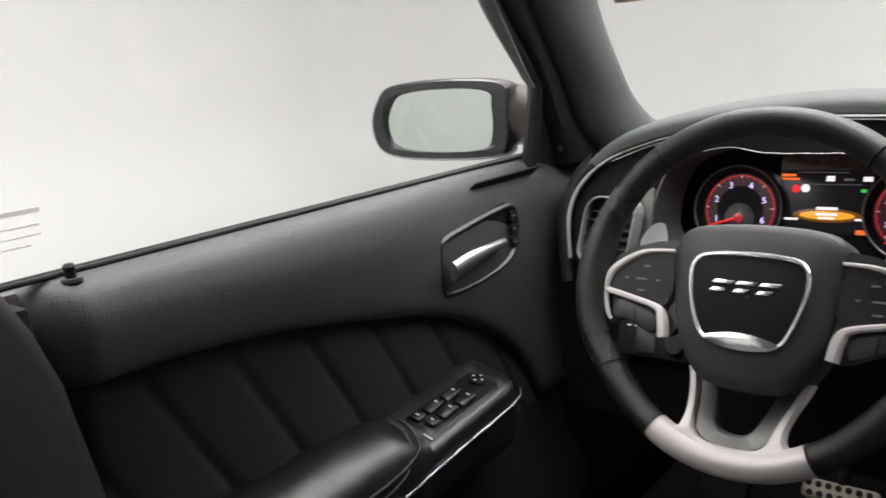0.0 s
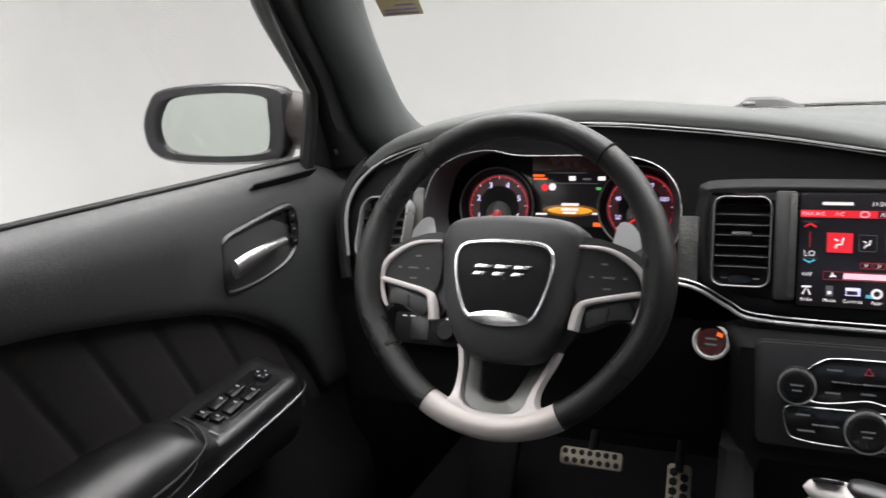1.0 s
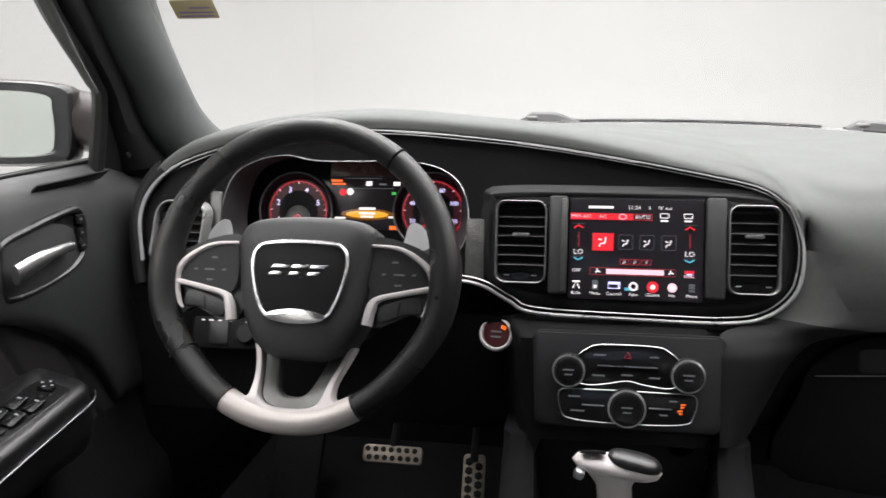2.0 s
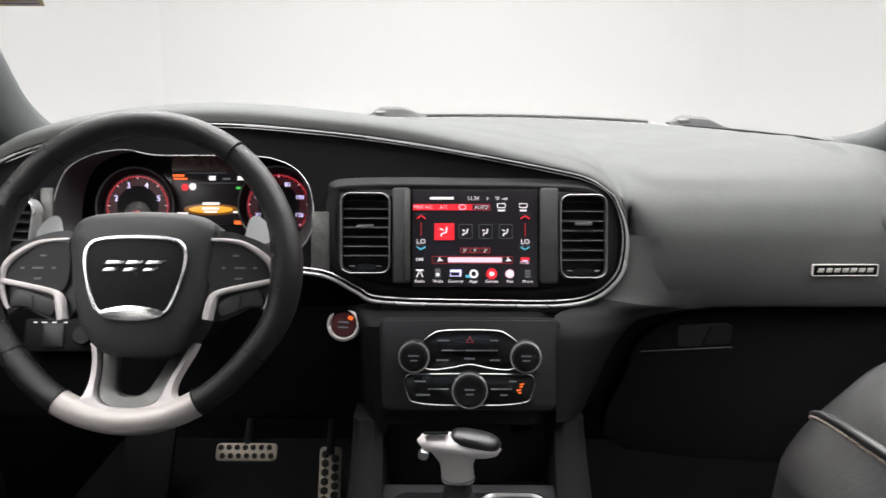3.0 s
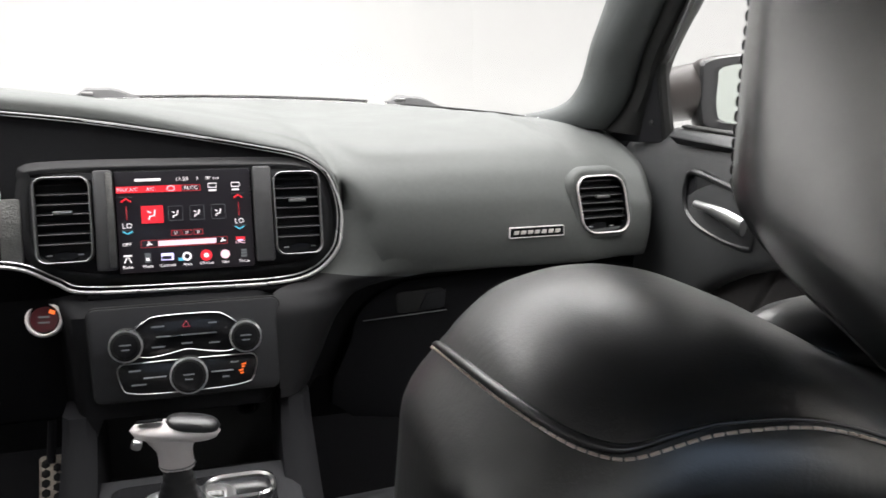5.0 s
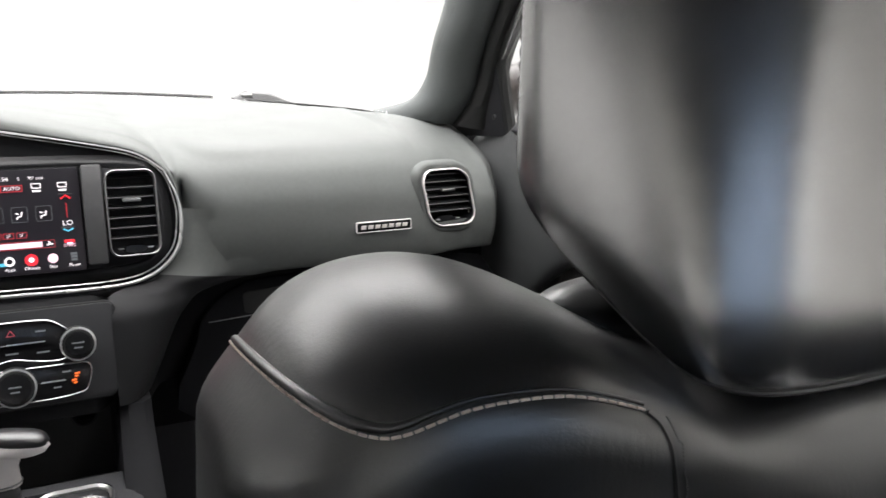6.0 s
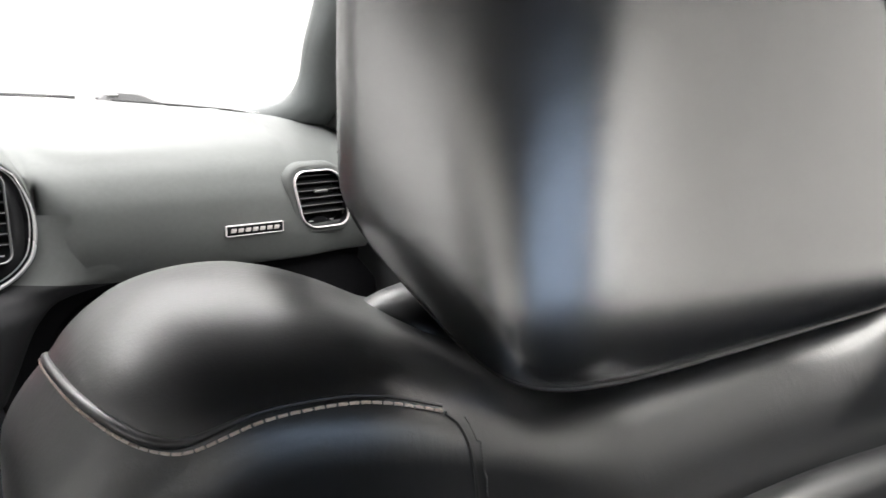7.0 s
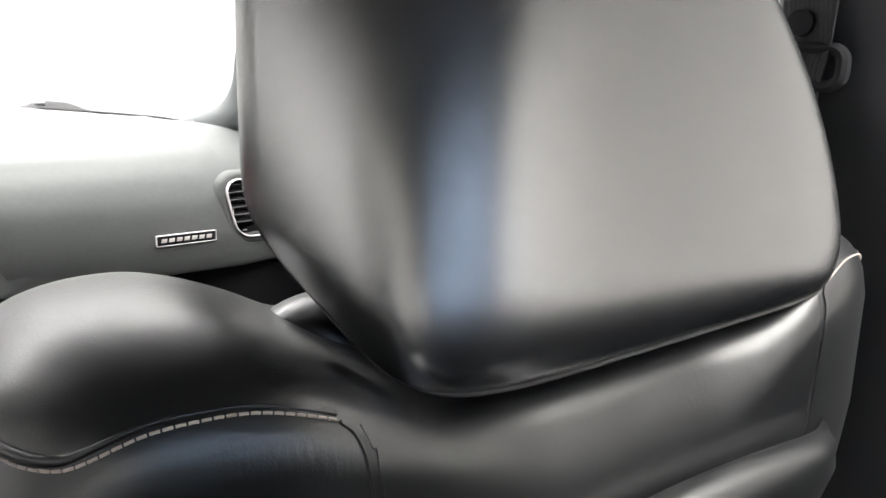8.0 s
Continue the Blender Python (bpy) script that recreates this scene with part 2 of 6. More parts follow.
def tube(points, radius=0.002, sides=8, closed=False, flat=1.0):
    """A round (or flattened) bar along a curve."""
    pts = [Vector(p) for p in points]
    n = len(pts)
    rings = []
    up = None
    for i, p in enumerate(pts):
        a = pts[(i - 1) % n] if closed or i else pts[0]
        b = pts[(i + 1) % n] if closed or i < n - 1 else pts[-1]
        d = (b - a).normalized()
        if up is None:
            up = d.orthogonal().normalized()
            if abs(d.y) < 0.95:
                up = (Vector((0, 1, 0)) - d * d.y).normalized()
        up = (up - d * up.dot(d)).normalized()
        side = d.cross(up)
        r = radius(i / max(1, n - 1)) if callable(radius) else radius
        rings.append([p + r * (math.cos(q) * up * flat + math.sin(q) * side) for q in (2 * math.pi * k / sides for k in range(sides))])
    return sheet(rings, closed_u=True, closed_v=True) if closed else loft(rings)


def rrect(w, h, r, n=5, power=None):
    """A rounded rectangle's outline about the origin."""
    out = []
    for cx, cz, a in ((w / 2 - r, h / 2 - r, 0), (-w / 2 + r, h / 2 - r, 90), (-w / 2 + r, -h / 2 + r, 180), (w / 2 - r, -h / 2 + r, 270)):
        for k in range(n + 1):
            q = radians(a + 90 * k / n)
            out.append((cx + r * math.cos(q), cz + r * math.sin(q)))
    return out


def inset(poly, d):
    """Moves a closed outline inwards (counter-clockwise outlines) by d."""
    n = len(poly)
    out = []
    for i in range(n):
        (ax, ay), (bx, by), (cx, cy) = poly[i - 1], poly[i], poly[(i + 1) % n]
        ux, uy, vx, vy = bx - ax, by - ay, cx - bx, cy - by
        lu, lv = math.hypot(ux, uy) or 1, math.hypot(vx, vy) or 1
        nx, ny = -(uy / lu + vy / lv), ux / lu + vx / lv
        ln = math.hypot(nx, ny) or 1
        out.append((bx + d * nx / ln, by + d * ny / ln))
    return out


def plate(outline, depth, m, bevel=0.001):
    """A flat plate with a rounded front edge: the outline lies in local x and z, the front faces -y."""
    small = inset(outline, bevel)
    tiny = inset(outline, bevel * 0.3)
    rings = [[m @ Vector((x, depth, z)) for x, z in outline], [m @ Vector((x, bevel, z)) for x, z in outline],
             [m @ Vector((x, bevel * 0.3, z)) for x, z in tiny], [m @ Vector((x, 0, z)) for x, z in small]]
    return loft(rings)


def ring(outline, width, depth, m, bevel=0.001):
    """A frame along an outline, with a rounded front edge, facing -y."""
    inn = inset(outline, width)
    a, b = inset(outline, bevel), inset(outline, width - bevel)
    prof = [(outline, depth), (outline, bevel), (a, 0), (b, 0), (inn, bevel), (inn, depth)]
    return sheet([[m @ Vector((x, y, z)) for x, z in o] for o, y in prof], closed_u=True, closed_v=True)


def box(sx, sy, sz, m, bevel=0.002, seg=2):
    bm = bmesh.new()
    bmesh.ops.create_cube(bm, size=1)
    bmesh.ops.scale(bm, vec=(sx, sy, sz), verts=bm.verts)
    if bevel:
        bmesh.ops.bevel(bm, geom=bm.edges[:], offset=bevel, segments=seg, affect="EDGES", profile=0.5)
    bmesh.ops.transform(bm, matrix=m, verts=bm.verts)
    return bm


def lathe(profile, m, n=32):
    """A turned form about local -y: profile of (radius, y)."""
    rings = [[m @ Vector((r * math.cos(2 * math.pi * k / n), y, r * math.sin(2 * math.pi * k / n))) for k in range(n)] for r, y in profile]
    return loft(rings)


def text_mesh(body, size, m, mat, parent, name="lettering", align="CENTER", extrude=0.0002):
    """Lettering in the built-in font, lying in local x and z, facing -y."""
    cu = bpy.data.curves.new("lettering", "FONT")
    cu.body, cu.size, cu.extrude, cu.align_x, cu.align_y = body, size, extrude, align, "CENTER"
    cu.resolution_u = 2
    tmp = bpy.data.objects.new("lettering", cu)
    me = bpy.data.meshes.new_from_object(tmp)
    bpy.data.objects.remove(tmp)
    bpy.data.curves.remove(cu)
    me.transform(m @ pose(0, 0, 0, 90))
    me.materials.append(mat)
    ob = new(name, me)
    hang(ob, parent)
    return ob


def bar(w, h, m, mat, parent, name, depth=0.0004, label=""):
    return part(name, box(w, depth, h, m, 0), mat, parent, label)

# ---- the studio round the car ----
def studio():
    hw, y0, y1, h, r = 5.8, -5.0, 7.3, 3.6, 0.9
    floor = bmesh.new()
    floor.faces.new([floor.verts.new(p) for p in ((-hw, y0, 0), (hw, y0, 0), (hw, y1, 0), (-hw, y1, 0))])
    tagged(part("floor", floor, M["studio"], fix=False), "seamless white painted studio floor", "floor", kind="structure")
    # walls with a rounded foot
    prof = [(r, 0.003)] + [(r - r * math.sin(radians(a)), 0.003 + r - r * math.cos(radians(a))) for a in range(10, 91, 10)] + [(0, h)]

    def wall(name, o, along, inward, length):
        o, along, inward = Vector(o), Vector(along), Vector(inward)
        bm = sheet([[o + along * (length * k / 6) + inward * d + Vector((0, 0, z)) for d, z in prof] for k in range(7)])
        thicken(bm, 0.05)
        tagged(part(name, bm, M["studio"]), "curved white painted studio wall", "wall", kind="structure")

    wall("wall_west", (-hw, y0, 0), (0, 1, 0), (1, 0, 0), y1 - y0)
    wall("wall_east", (hw, y0, 0), (0, 1, 0), (-1, 0, 0), y1 - y0)
    wall("wall_north", (-hw, y1, 0), (1, 0, 0), (0, -1, 0), 2 * hw)
    wall("wall_south", (-hw, y0, 0), (1, 0, 0), (0, 1, 0), 2 * hw)
    # rounded corners ahead of the car
    for name, sx in (("wall_northwest", -1), ("wall_northeast", 1)):
        big = 3.2
        rows = []
        for k in range(13):
            a = radians(90 * k / 12)
            rows.append([Vector((sx * (hw - big - 0.004 + (big - d) * math.cos(a)), y1 - big - 0.004 + (big - d) * math.sin(a), z + 0.002)) for d, z in prof])
        tagged(part(name, thicken(sheet(rows), 0.03) if sx < 0 else thicken(sheet(rows[::-1]), 0.03), M["studio"]), "rounded white painted studio wall corner", "wall", kind="structure")
    tagged(part("ceiling", box(2 * hw + 0.2, y1 - y0 + 0.2, 0.1, pose(0, (y0 + y1) / 2, h + 0.05), 0), M["studio"]),
           "white studio ceiling", "ceiling", kind="structure")
    lamp = thing("ceiling_light", "large white fabric ceiling light panel, lit", "ceiling light", at=(0, 0.0, h))
    part("frame", ring(rrect(6.1, 9.1, 0.05), 0.06, 0.08, pose(0, 0.0, h - 0.085, -90)), M["silver_paint"], lamp)
    bm = bmesh.new()
    bm.faces.new([bm.verts.new(p) for p in ((-3.0, -4.5, h - 0.03), (-3.0, 4.5, h - 0.03), (3.0, 4.5, h - 0.03), (3.0, -4.5, h - 0.03))])
    part("diffuser", bm, M["panel_light"], lamp, fix=False)


studio()


# ---- the car's shell ----
def shell():
    body = thing("car", "dark grey sedan body with roof, pillars and hood", "car", at=(0, 0, 0))
    # roof lining, arched
    rows = []
    for i in range(25):
        y = -1.42 + 1.38 * i / 24
        zc = 1.405 - 0.06 * ((y + 0.66) / 0.74) ** 2
        wid = 0.59 - 0.02 * abs((y + 0.66) / 0.74)
        bow = 0.10 * sstep(-0.5, -0.04, y)
        rows.append([(wid * u, y - bow * u * u, zc - (0.06 + 0.015 * sstep(-0.3, -0.7, y)) * abs(u) ** 3) for u in (k / 12 for k in range(-12, 13))])
    part("roof", thicken(sheet(rows), 0.03), M["headliner"], body, "dark fabric roof lining")
    part("roof_skin", thicken(sheet([[(x * 1.03, y, z + 0.036) for x, y, z in row] for row in rows]), 0.004), M["paint"], body, "dark grey painted roof")
    for s in (-1, 1):
        rail = catmull([(s * 0.600, -0.14, 1.310), (s * 0.602, -0.35, 1.333), (s * 0.606, -0.75, 1.335), (s * 0.600, -1.15, 1.315), (s * 0.58, -1.48, 1.26), (s * 0.605, -1.80, 1.12), (s * 0.66, -2.15, 0.93)], 8)
        part("roof_rail", tube(rail, lambda f: 0.035 + 0.005 * sstep(0.1, 0.3, f), 10), M["pillar"], body)
        # windscreen pillar: raked trim between the glass and the door frame, flared at its foot
        inner = catmull([(0.655, 0.62, 0.905), (0.690, 0.52, 0.930), (0.704, 0.465, 0.965), (0.703, 0.405, 1.020), (0.692, 0.305, 1.140), (0.625, 0.165, 1.250), (0.575, 0.030, 1.330)], 6)
        outer = catmull([(0.775, 0.330, 0.890), (0.772, 0.310, 0.930), (0.768, 0.285, 0.970), (0.757, 0.245, 1.030), (0.712, 0.095, 1.140), (0.635, -0.06, 1.235), (0.600, -0.22, 1.318)], 6)
        rings, band = [], []
        for p, q in zip(inner, outer):
            if s > 0:
                p = p + Vector((-0.020 * sstep(0.93, 1.06, p.z), 0, 0))
                q = q + Vector((0, 0.030, 0))
            e = p.lerp(q, 0.74)
            mid = p.lerp(q, 0.42) + Vector((-0.026, -0.020, 0.0))
            near = p.lerp(q, 0.12) + Vector((-0.013, -0.010, 0.0))
            far = p.lerp(q, 0.66) + Vector((-0.014, -0.016, 0.0))
            pts = [p + Vector((0.008, 0.012, 0)), p, near, mid, far, e, e + Vector((0.03, 0.02, 0)), p.lerp(q, 0.4) + Vector((0.05, 0.05, 0))]
            rings.append([Vector((s * v.x, v.y, v.z)) for v in pts])
            pts = [e + Vector((0.002, 0.004, 0)), p.lerp(q, 0.80) + Vector((-0.004, -0.008, 0)), p.lerp(q, 0.90) + Vector((-0.006, -0.012, 0)), q, q + Vector((0.025, 0.0, 0)), e + Vector((0.03, 0.03, 0))]
            band.append([Vector((s * v.x, v.y, v.z)) for v in pts])
        part("windscreen_pillar", loft(rings), M["pillar"], body, "grey grained pillar trim", angle=70)
        part("pillar_seal", loft(band), M["rubber"], body, "black rubber pillar seal", angle=50)
        part("dash_end", box(0.05, 0.24, 0.17, pose(s * 0.806, 0.56, 0.815), 0.01), M["face"], body)
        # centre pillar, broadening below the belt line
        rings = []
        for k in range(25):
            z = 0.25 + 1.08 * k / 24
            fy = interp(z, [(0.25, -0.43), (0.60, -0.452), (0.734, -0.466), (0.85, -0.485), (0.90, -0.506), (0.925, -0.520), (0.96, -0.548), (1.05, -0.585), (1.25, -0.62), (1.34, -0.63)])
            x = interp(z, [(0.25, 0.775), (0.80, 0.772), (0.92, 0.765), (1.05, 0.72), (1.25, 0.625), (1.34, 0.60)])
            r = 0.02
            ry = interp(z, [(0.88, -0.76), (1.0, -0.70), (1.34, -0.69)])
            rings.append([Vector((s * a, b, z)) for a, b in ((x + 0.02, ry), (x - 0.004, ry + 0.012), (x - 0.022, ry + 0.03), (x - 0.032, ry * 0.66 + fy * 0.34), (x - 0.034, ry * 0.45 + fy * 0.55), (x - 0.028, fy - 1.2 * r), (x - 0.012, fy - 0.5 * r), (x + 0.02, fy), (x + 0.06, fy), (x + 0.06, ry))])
        # darker than the other pillar trim: its shade is put into the colour
        part("centre_pillar", loft(rings), M["stack_plastic"], body, "centre pillar trim, blackened as if in shade", angle=60)
        part("rear_side", box(0.08, 1.35, 0.58, pose(s * 0.80, -1.36, 0.57), 0.02), M["dark"], body)
        rows = []
        for k in range(7):
            f = k / 6
            rows.append([Vector((s * (0.806 - 0.205 * f ** 1.2), -0.70 - j * (0.95 - 0.25 * f) / 6, 0.86 + 0.465 * f)) for j in range(7)])
        # out of view: added with a tint that trims the light from behind
        part("rear_side_glass", thicken(sheet(rows), 0.004), M["grey_glass"], body, "grey-tinted rear side glass").visible_shadow = False
    part("front_header", tube(catmull([(-0.60, -0.12, 1.305), (-0.3, -0.04, 1.34), (0, -0.015, 1.35), (0.3, -0.04, 1.34), (0.60, -0.12, 1.305)], 8), 0.03, 10), M["headliner"], body)
    rows = [[(0.57 * u + 0.10 * u * f, -1.43 - 0.78 * f - 0.05 * (1 - u * u), 1.345 - 0.06 * abs(u) ** 3 - 0.42 * f) for u in (k / 8 for k in range(-8, 9))] for f in (j / 6 for j in range(7))]
    part("rear_glass", thicken(sheet(rows), 0.004), M["tinted_glass"], body, "blue-tinted rear window glass").visible_shadow = False
    part("rear_shelf", box(1.5, 0.45, 0.04, pose(0, -2.05, 0.90), 0.01), M["plastic"], body)
    # unseen stand-in for the rear seat back, raised to block light from behind
    part("rear_bulkhead", box(1.50, 0.12, 0.78, pose(0, -1.66, 0.60), 0.04), M["leather"], body)
    part("floor_pan", box(1.6, 2.8, 0.04, pose(0, -0.55, 0.17), 0), M["carpet"], body, "black carpeted floor")
    part("tunnel", box(0.20, 1.9, 0.22, pose(0, -0.5, 0.28), 0.03), M["carpet"], body)
    part("firewall", box(1.6, 0.04, 0.68, pose(0, 0.90, 0.50, 4), 0), M["carpet"], body)
    for s in (-1, 1):
        part("cowl_side", box(0.04, 0.68, 0.56, pose(s * 0.80, 0.61, 0.46), 0.01), M["face"], body)
    # hood
    rows = []
    for i in range(19):
        y = 0.95 + 1.15 * i / 18
        rows.append([(x, y, 0.884 - 0.07 * ((y - 0.95) / 1.15) ** 2 - 0.13 * abs(x / 0.85) ** 3 + 0.020 * (sstep(0.5, 0.38, abs(x)))) for x in (0.85 * k / 20 for k in range(-20, 21))])
    part("hood", thicken(sheet(rows), 0.01), M["paint"], body, "dark grey painted hood")
    return body


BODY = shell()


# ---- dashboard ----
TILT_C = -14.04
MC = pose(0, 0.25, 0.815, TILT_C)


def face_y(z):
    return 0.25 + 0.25 * (z - 0.815)


LIP = [(-0.735, 0.80), (-0.722, 0.84), (-0.705, 0.872), (-0.659, 0.909), (-0.591, 0.932), (-0.50, 0.948), (-0.40, 0.956), (-0.32, 0.955), (-0.243, 0.949),
       (-0.13, 0.937), (-0.014, 0.919), (0.105, 0.897), (0.17, 0.882), (0.206, 0.858), (0.220, 0.825), (0.2245, 0.80)]
LOOP = [(-0.712, 0.766), (-0.719, 0.828), (-0.702, 0.872), (-0.659, 0.907), (-0.591, 0.931), (-0.50, 0.948), (-0.40, 0.956), (-0.32, 0.955), (-0.243, 0.949),
        (-0.13, 0.937), (-0.014, 0.919), (0.105, 0.897), (0.17, 0.882), (0.206, 0.858), (0.222, 0.817), (0.223, 0.778), (0.213, 0.746), (0.181, 0.719),
        (0.131, 0.708), (0.019, 0.708), (-0.122, 0.712), (-0.159, 0.726), (-0.196, 0.745), (-0.234, 0.752), (-0.29, 0.753)]


LIP_CURVE = [(p.x, p.y) for p in catmull([(x, z, 0) for x, z in LIP], 6)]


def on_face(x, z, out=0.0):
    """A point of the dashboard's middle plane, raised towards the cabin by out."""
    return Vector((x, face_y(z), z)) + Vector((0, -0.970, 0.2425)) * out


def screen_base(x):
    a = abs(x)
    return 0.86 - 0.43 * (a / 0.75) ** 2.5, 0.928 - 0.022 * (a / 0.65) ** 2


PAD_TOP = [(0.20, 0.70), (0.217, 0.785), (0.228, 0.825), (0.245, 0.850), (0.275, 0.872), (0.34, 0.893), (0.45, 0.905), (0.58, 0.912), (0.90, 0.925)]


def pad_profile(x):
    yb, zb = screen_base(x)
    zc = interp(x, LIP_CURVE)
    yc = face_y(zc)
    g = sstep(-0.12, 0.19, x)
    zt = zc + 0.026
    ybr = max(yb, yc + 0.25)
    hood = [(yc + 0.012, zc + 0.001), (yc - 0.003, zc + 0.0025), (yc - 0.005, zc + 0.008), (yc - 0.001, zt - 0.007), (yc + 0.018, zt), (yc + 0.06, zt + 0.002),
            (yc + 0.12, zt * 0.85 + zb * 0.15), (yc * 0.55 + ybr * 0.45, zt * 0.5 + zb * 0.5), (yc * 0.2 + ybr * 0.8, zt * 0.15 + zb * 0.85), (ybr, zb)]
    # where the chrome line turns down, the pad's own surface runs on above it
    low = [(0.012, 0.001), (-0.003, 0.0025), (-0.003, 0.007)]
    cut = [(yc + a, zc + b) for a, b in low]
    za, zb2 = zc + 0.012, max(0.868, zc + 0.022)
    for k in (0, 0.55, 1.0):
        z = za + (zb2 - za) * k
        cut.append((min(max(interp(z, [(b, a) for a, b in PAD_TOP]), yc - 0.004 + 0.03 * k), yc + 0.006 + 0.03 * k), z))
    zs = [max(0.893, zb2 + 0.004), max(0.906, zb2 + 0.007), max(0.913, zb2 + 0.009)]
    cut += [(max(0.34, cut[-1][0] + 0.05), zs[0]), (0.45, zs[1]), (max(0.58, yb - 0.15), zs[2]), (ybr, zb)]
    hood = [(p[0] + (q[0] - p[0]) * g, p[1] + (q[1] - p[1]) * g) for p, q in zip(hood, cut)]
    dy = 0.018 * sstep(0.60, 0.70, x) + 0.05 * sstep(0.728, 0.765, x)
    dz = -0.02 * sstep(0.62, 0.75, x)
    side = [(0.275 + dy, 0.700), (0.236 + dy, 0.703), (0.224 + dy, 0.712), (0.216 + dy, 0.745), (0.217 + dy, 0.785), (0.228 + dy, 0.825 + dz), (0.262 + dy, 0.864 + dz),
            (0.34 + dy, 0.893 + dz), (max(0.58, yb - 0.15) if x < 0.6 else 0.45 + dy * 0.6, 0.912 + dz), (max(yb, 0.5), zb + dz * 0.5)]
    out = []
    for k, (p, q) in enumerate(zip(hood, side)):
        soft = 0.0 if k < 4 else 0.02 if k < 5 else 0.05
        f = sstep(0.2235 - soft * 0.6, 0.232 + soft, x)
        back = 0.026 * (1 - sstep(0.226, 0.285, x)) * sstep(0.2235, 0.229, x) if k < 5 else 0.0
        out.append(Vector((x, p[0] + (q[0] - p[0]) * f + back, p[1] + (q[1] - p[1]) * f)))
    return out


def dashboard():
    d = thing("dashboard", "black soft-touch dashboard with chrome outline and passenger vent", "dashboard", at=(0, 0.3, 0.70))
    xs = sorted({-0.722, 0.206, 0.212, 0.218, 0.2215, 0.2235, 0.226, 0.230, 0.232, 0.236, 0.245, 0.75, 0.765} | {round(-0.71 + 0.02 * k, 4) for k in range(46)} | {round(0.26 + 0.02 * k, 4) for k in range(17)} | {round(0.594 + 0.006 * k, 4) for k in range(24)})
    rows = [catmull(pad_profile(x), 5) for x in xs]
    bm = sheet(rows)
    hole = [f for f in bm.faces if abs((c := f.calc_center_median()).x - VENT_R[0] + 0.20 * (c.z - VENT_R[2])) < 0.039 and abs(c.z - VENT_R[2]) < 0.041 and c.y < 0.3]
    bmesh.ops.delete(bm, geom=hole, context="FACES")
    part("dash_pad", bm, M["pad"], d, "black grained soft dash pad", angle=60)
    # face inside the chrome line, open at the instrument cluster
    outer = catmull([(x, z, 0) for x, z in LOOP] + [(-0.45, 0.74, 0), (-0.65, 0.74, 0)], 5, closed=True)
    hole = catmull([(x, z, 0) for x, z in CLUSTER_RIM], 5, closed=True)
    bm = bmesh.new()
    edges = []
    for loop_pts in (outer, hole):
        vs = [bm.verts.new(on_face(p.x, p.y, -0.004)) for p in loop_pts]
        edges += [bm.edges.new((a, b)) for a, b in zip(vs, vs[1:] + vs[:1])]
    bmesh.ops.triangle_fill(bm, use_beauty=True, use_dissolve=False, edges=edges)
    # no deep overhang is built, so the brow's shade sits in the colour
    part("face_panel", bm, M["face"], d, "matt black face panel, darkened for the brow's shade")
    # chrome outline with a thin second line inside it
    left = catmull([on_face(x, z, 0.007) for x, z in LOOP[:5]], 6)
    part("chrome_line", tube(left, lambda f: 0.0030 - 0.0018 * sstep(0.4, 1.0, f), 8), M["line_chrome"], d, "bright chrome outline")
    brow = catmull([on_face(x, z, 0.007) for x, z in LOOP[4:14]], 6)
    part("brow_line", tube(brow, 0.0012, 6), M["brow_line"], d, "thin grey line under the brow")
    right = catmull([on_face(x, z, 0.007) for x, z in LOOP[13:]], 6)
    part("chrome_line", tube(right, lambda f: 0.0012 + 0.0014 * sstep(0.0, 0.2, f), 8), M["line_chrome"], d, "bright chrome outline")
    way = catmull([(x, z, 0) for x, z in LOOP[3:]], 6)
    beside = []
    for k, p in enumerate(way):
        t = (way[min(len(way) - 1, k + 1)] - way[max(0, k - 1)]).normalized()
        gap = 0.0038 + 0.0032 * sstep(0.45, 0.62, k / len(way))
        beside.append(on_face(p.x + t.y * gap, p.y - t.x * gap, 0.0045))
    cut = int(len(beside) * 0.50)
    part("inner_line", tube(beside[:cut + 1], 0.0008, 6), M["brow_line"], d, "thin grey inner line")
    part("inner_line", tube(beside[cut:], 0.0010, 6), M["line_chrome"], d, "thin bright inner line")
    # rolled lip below the chrome line, and the rolled end of the pad beside the driver's vent
    def lip(knots, inward, mat, offs):
        way = catmull([(x, z, 0) for x, z in knots], 6)
        rows = []
        for k, p in enumerate(way):
            t = (way[min(len(way) - 1, k + 1)] - way[max(0, k - 1)]).normalized()
            nx, nz = -t.y, t.x
            if nx * (p.x - inward[0]) + nz * (p.y - inward[1]) < 0:
                nx, nz = -nx, -nz
            rows.append([on_face(p.x + nx * o, p.y + nz * o, h) for o, h in offs])
        return part("rolled_lip", sheet(rows), mat, d, "black grained rolled lip", angle=60)

    lip(LOOP[17:21], (0.05, 0.80), M["stack_plastic"], ((0.001, 0.002), (0.003, 0.0055), (0.007, 0.0060), (0.012, 0.002), (0.018, -0.010), (0.024, -0.03)))
    # the pad's end takes the shade-darkened fascia colour too
    lip([(-0.706, 0.735), (-0.712, 0.766), (-0.719, 0.828), (-0.702, 0.872), (-0.680, 0.893)], (-0.5, 0.80), M["fascia"], ((0.001, 0.003), (0.004, 0.008), (0.010, 0.0085), (0.020, 0.002), (0.032, -0.016), (0.040, -0.045), (0.044, -0.09)))
    # lower panels: a height field that comes forward at the centre stack
    def low_y(x, z):
        a = abs(x + 0.0)
        base = 0.215 if x < 0 else 0.27
        f = (0.71 - z) / 0.26
        base += (0.02 if x < 0 else 0.03) * f
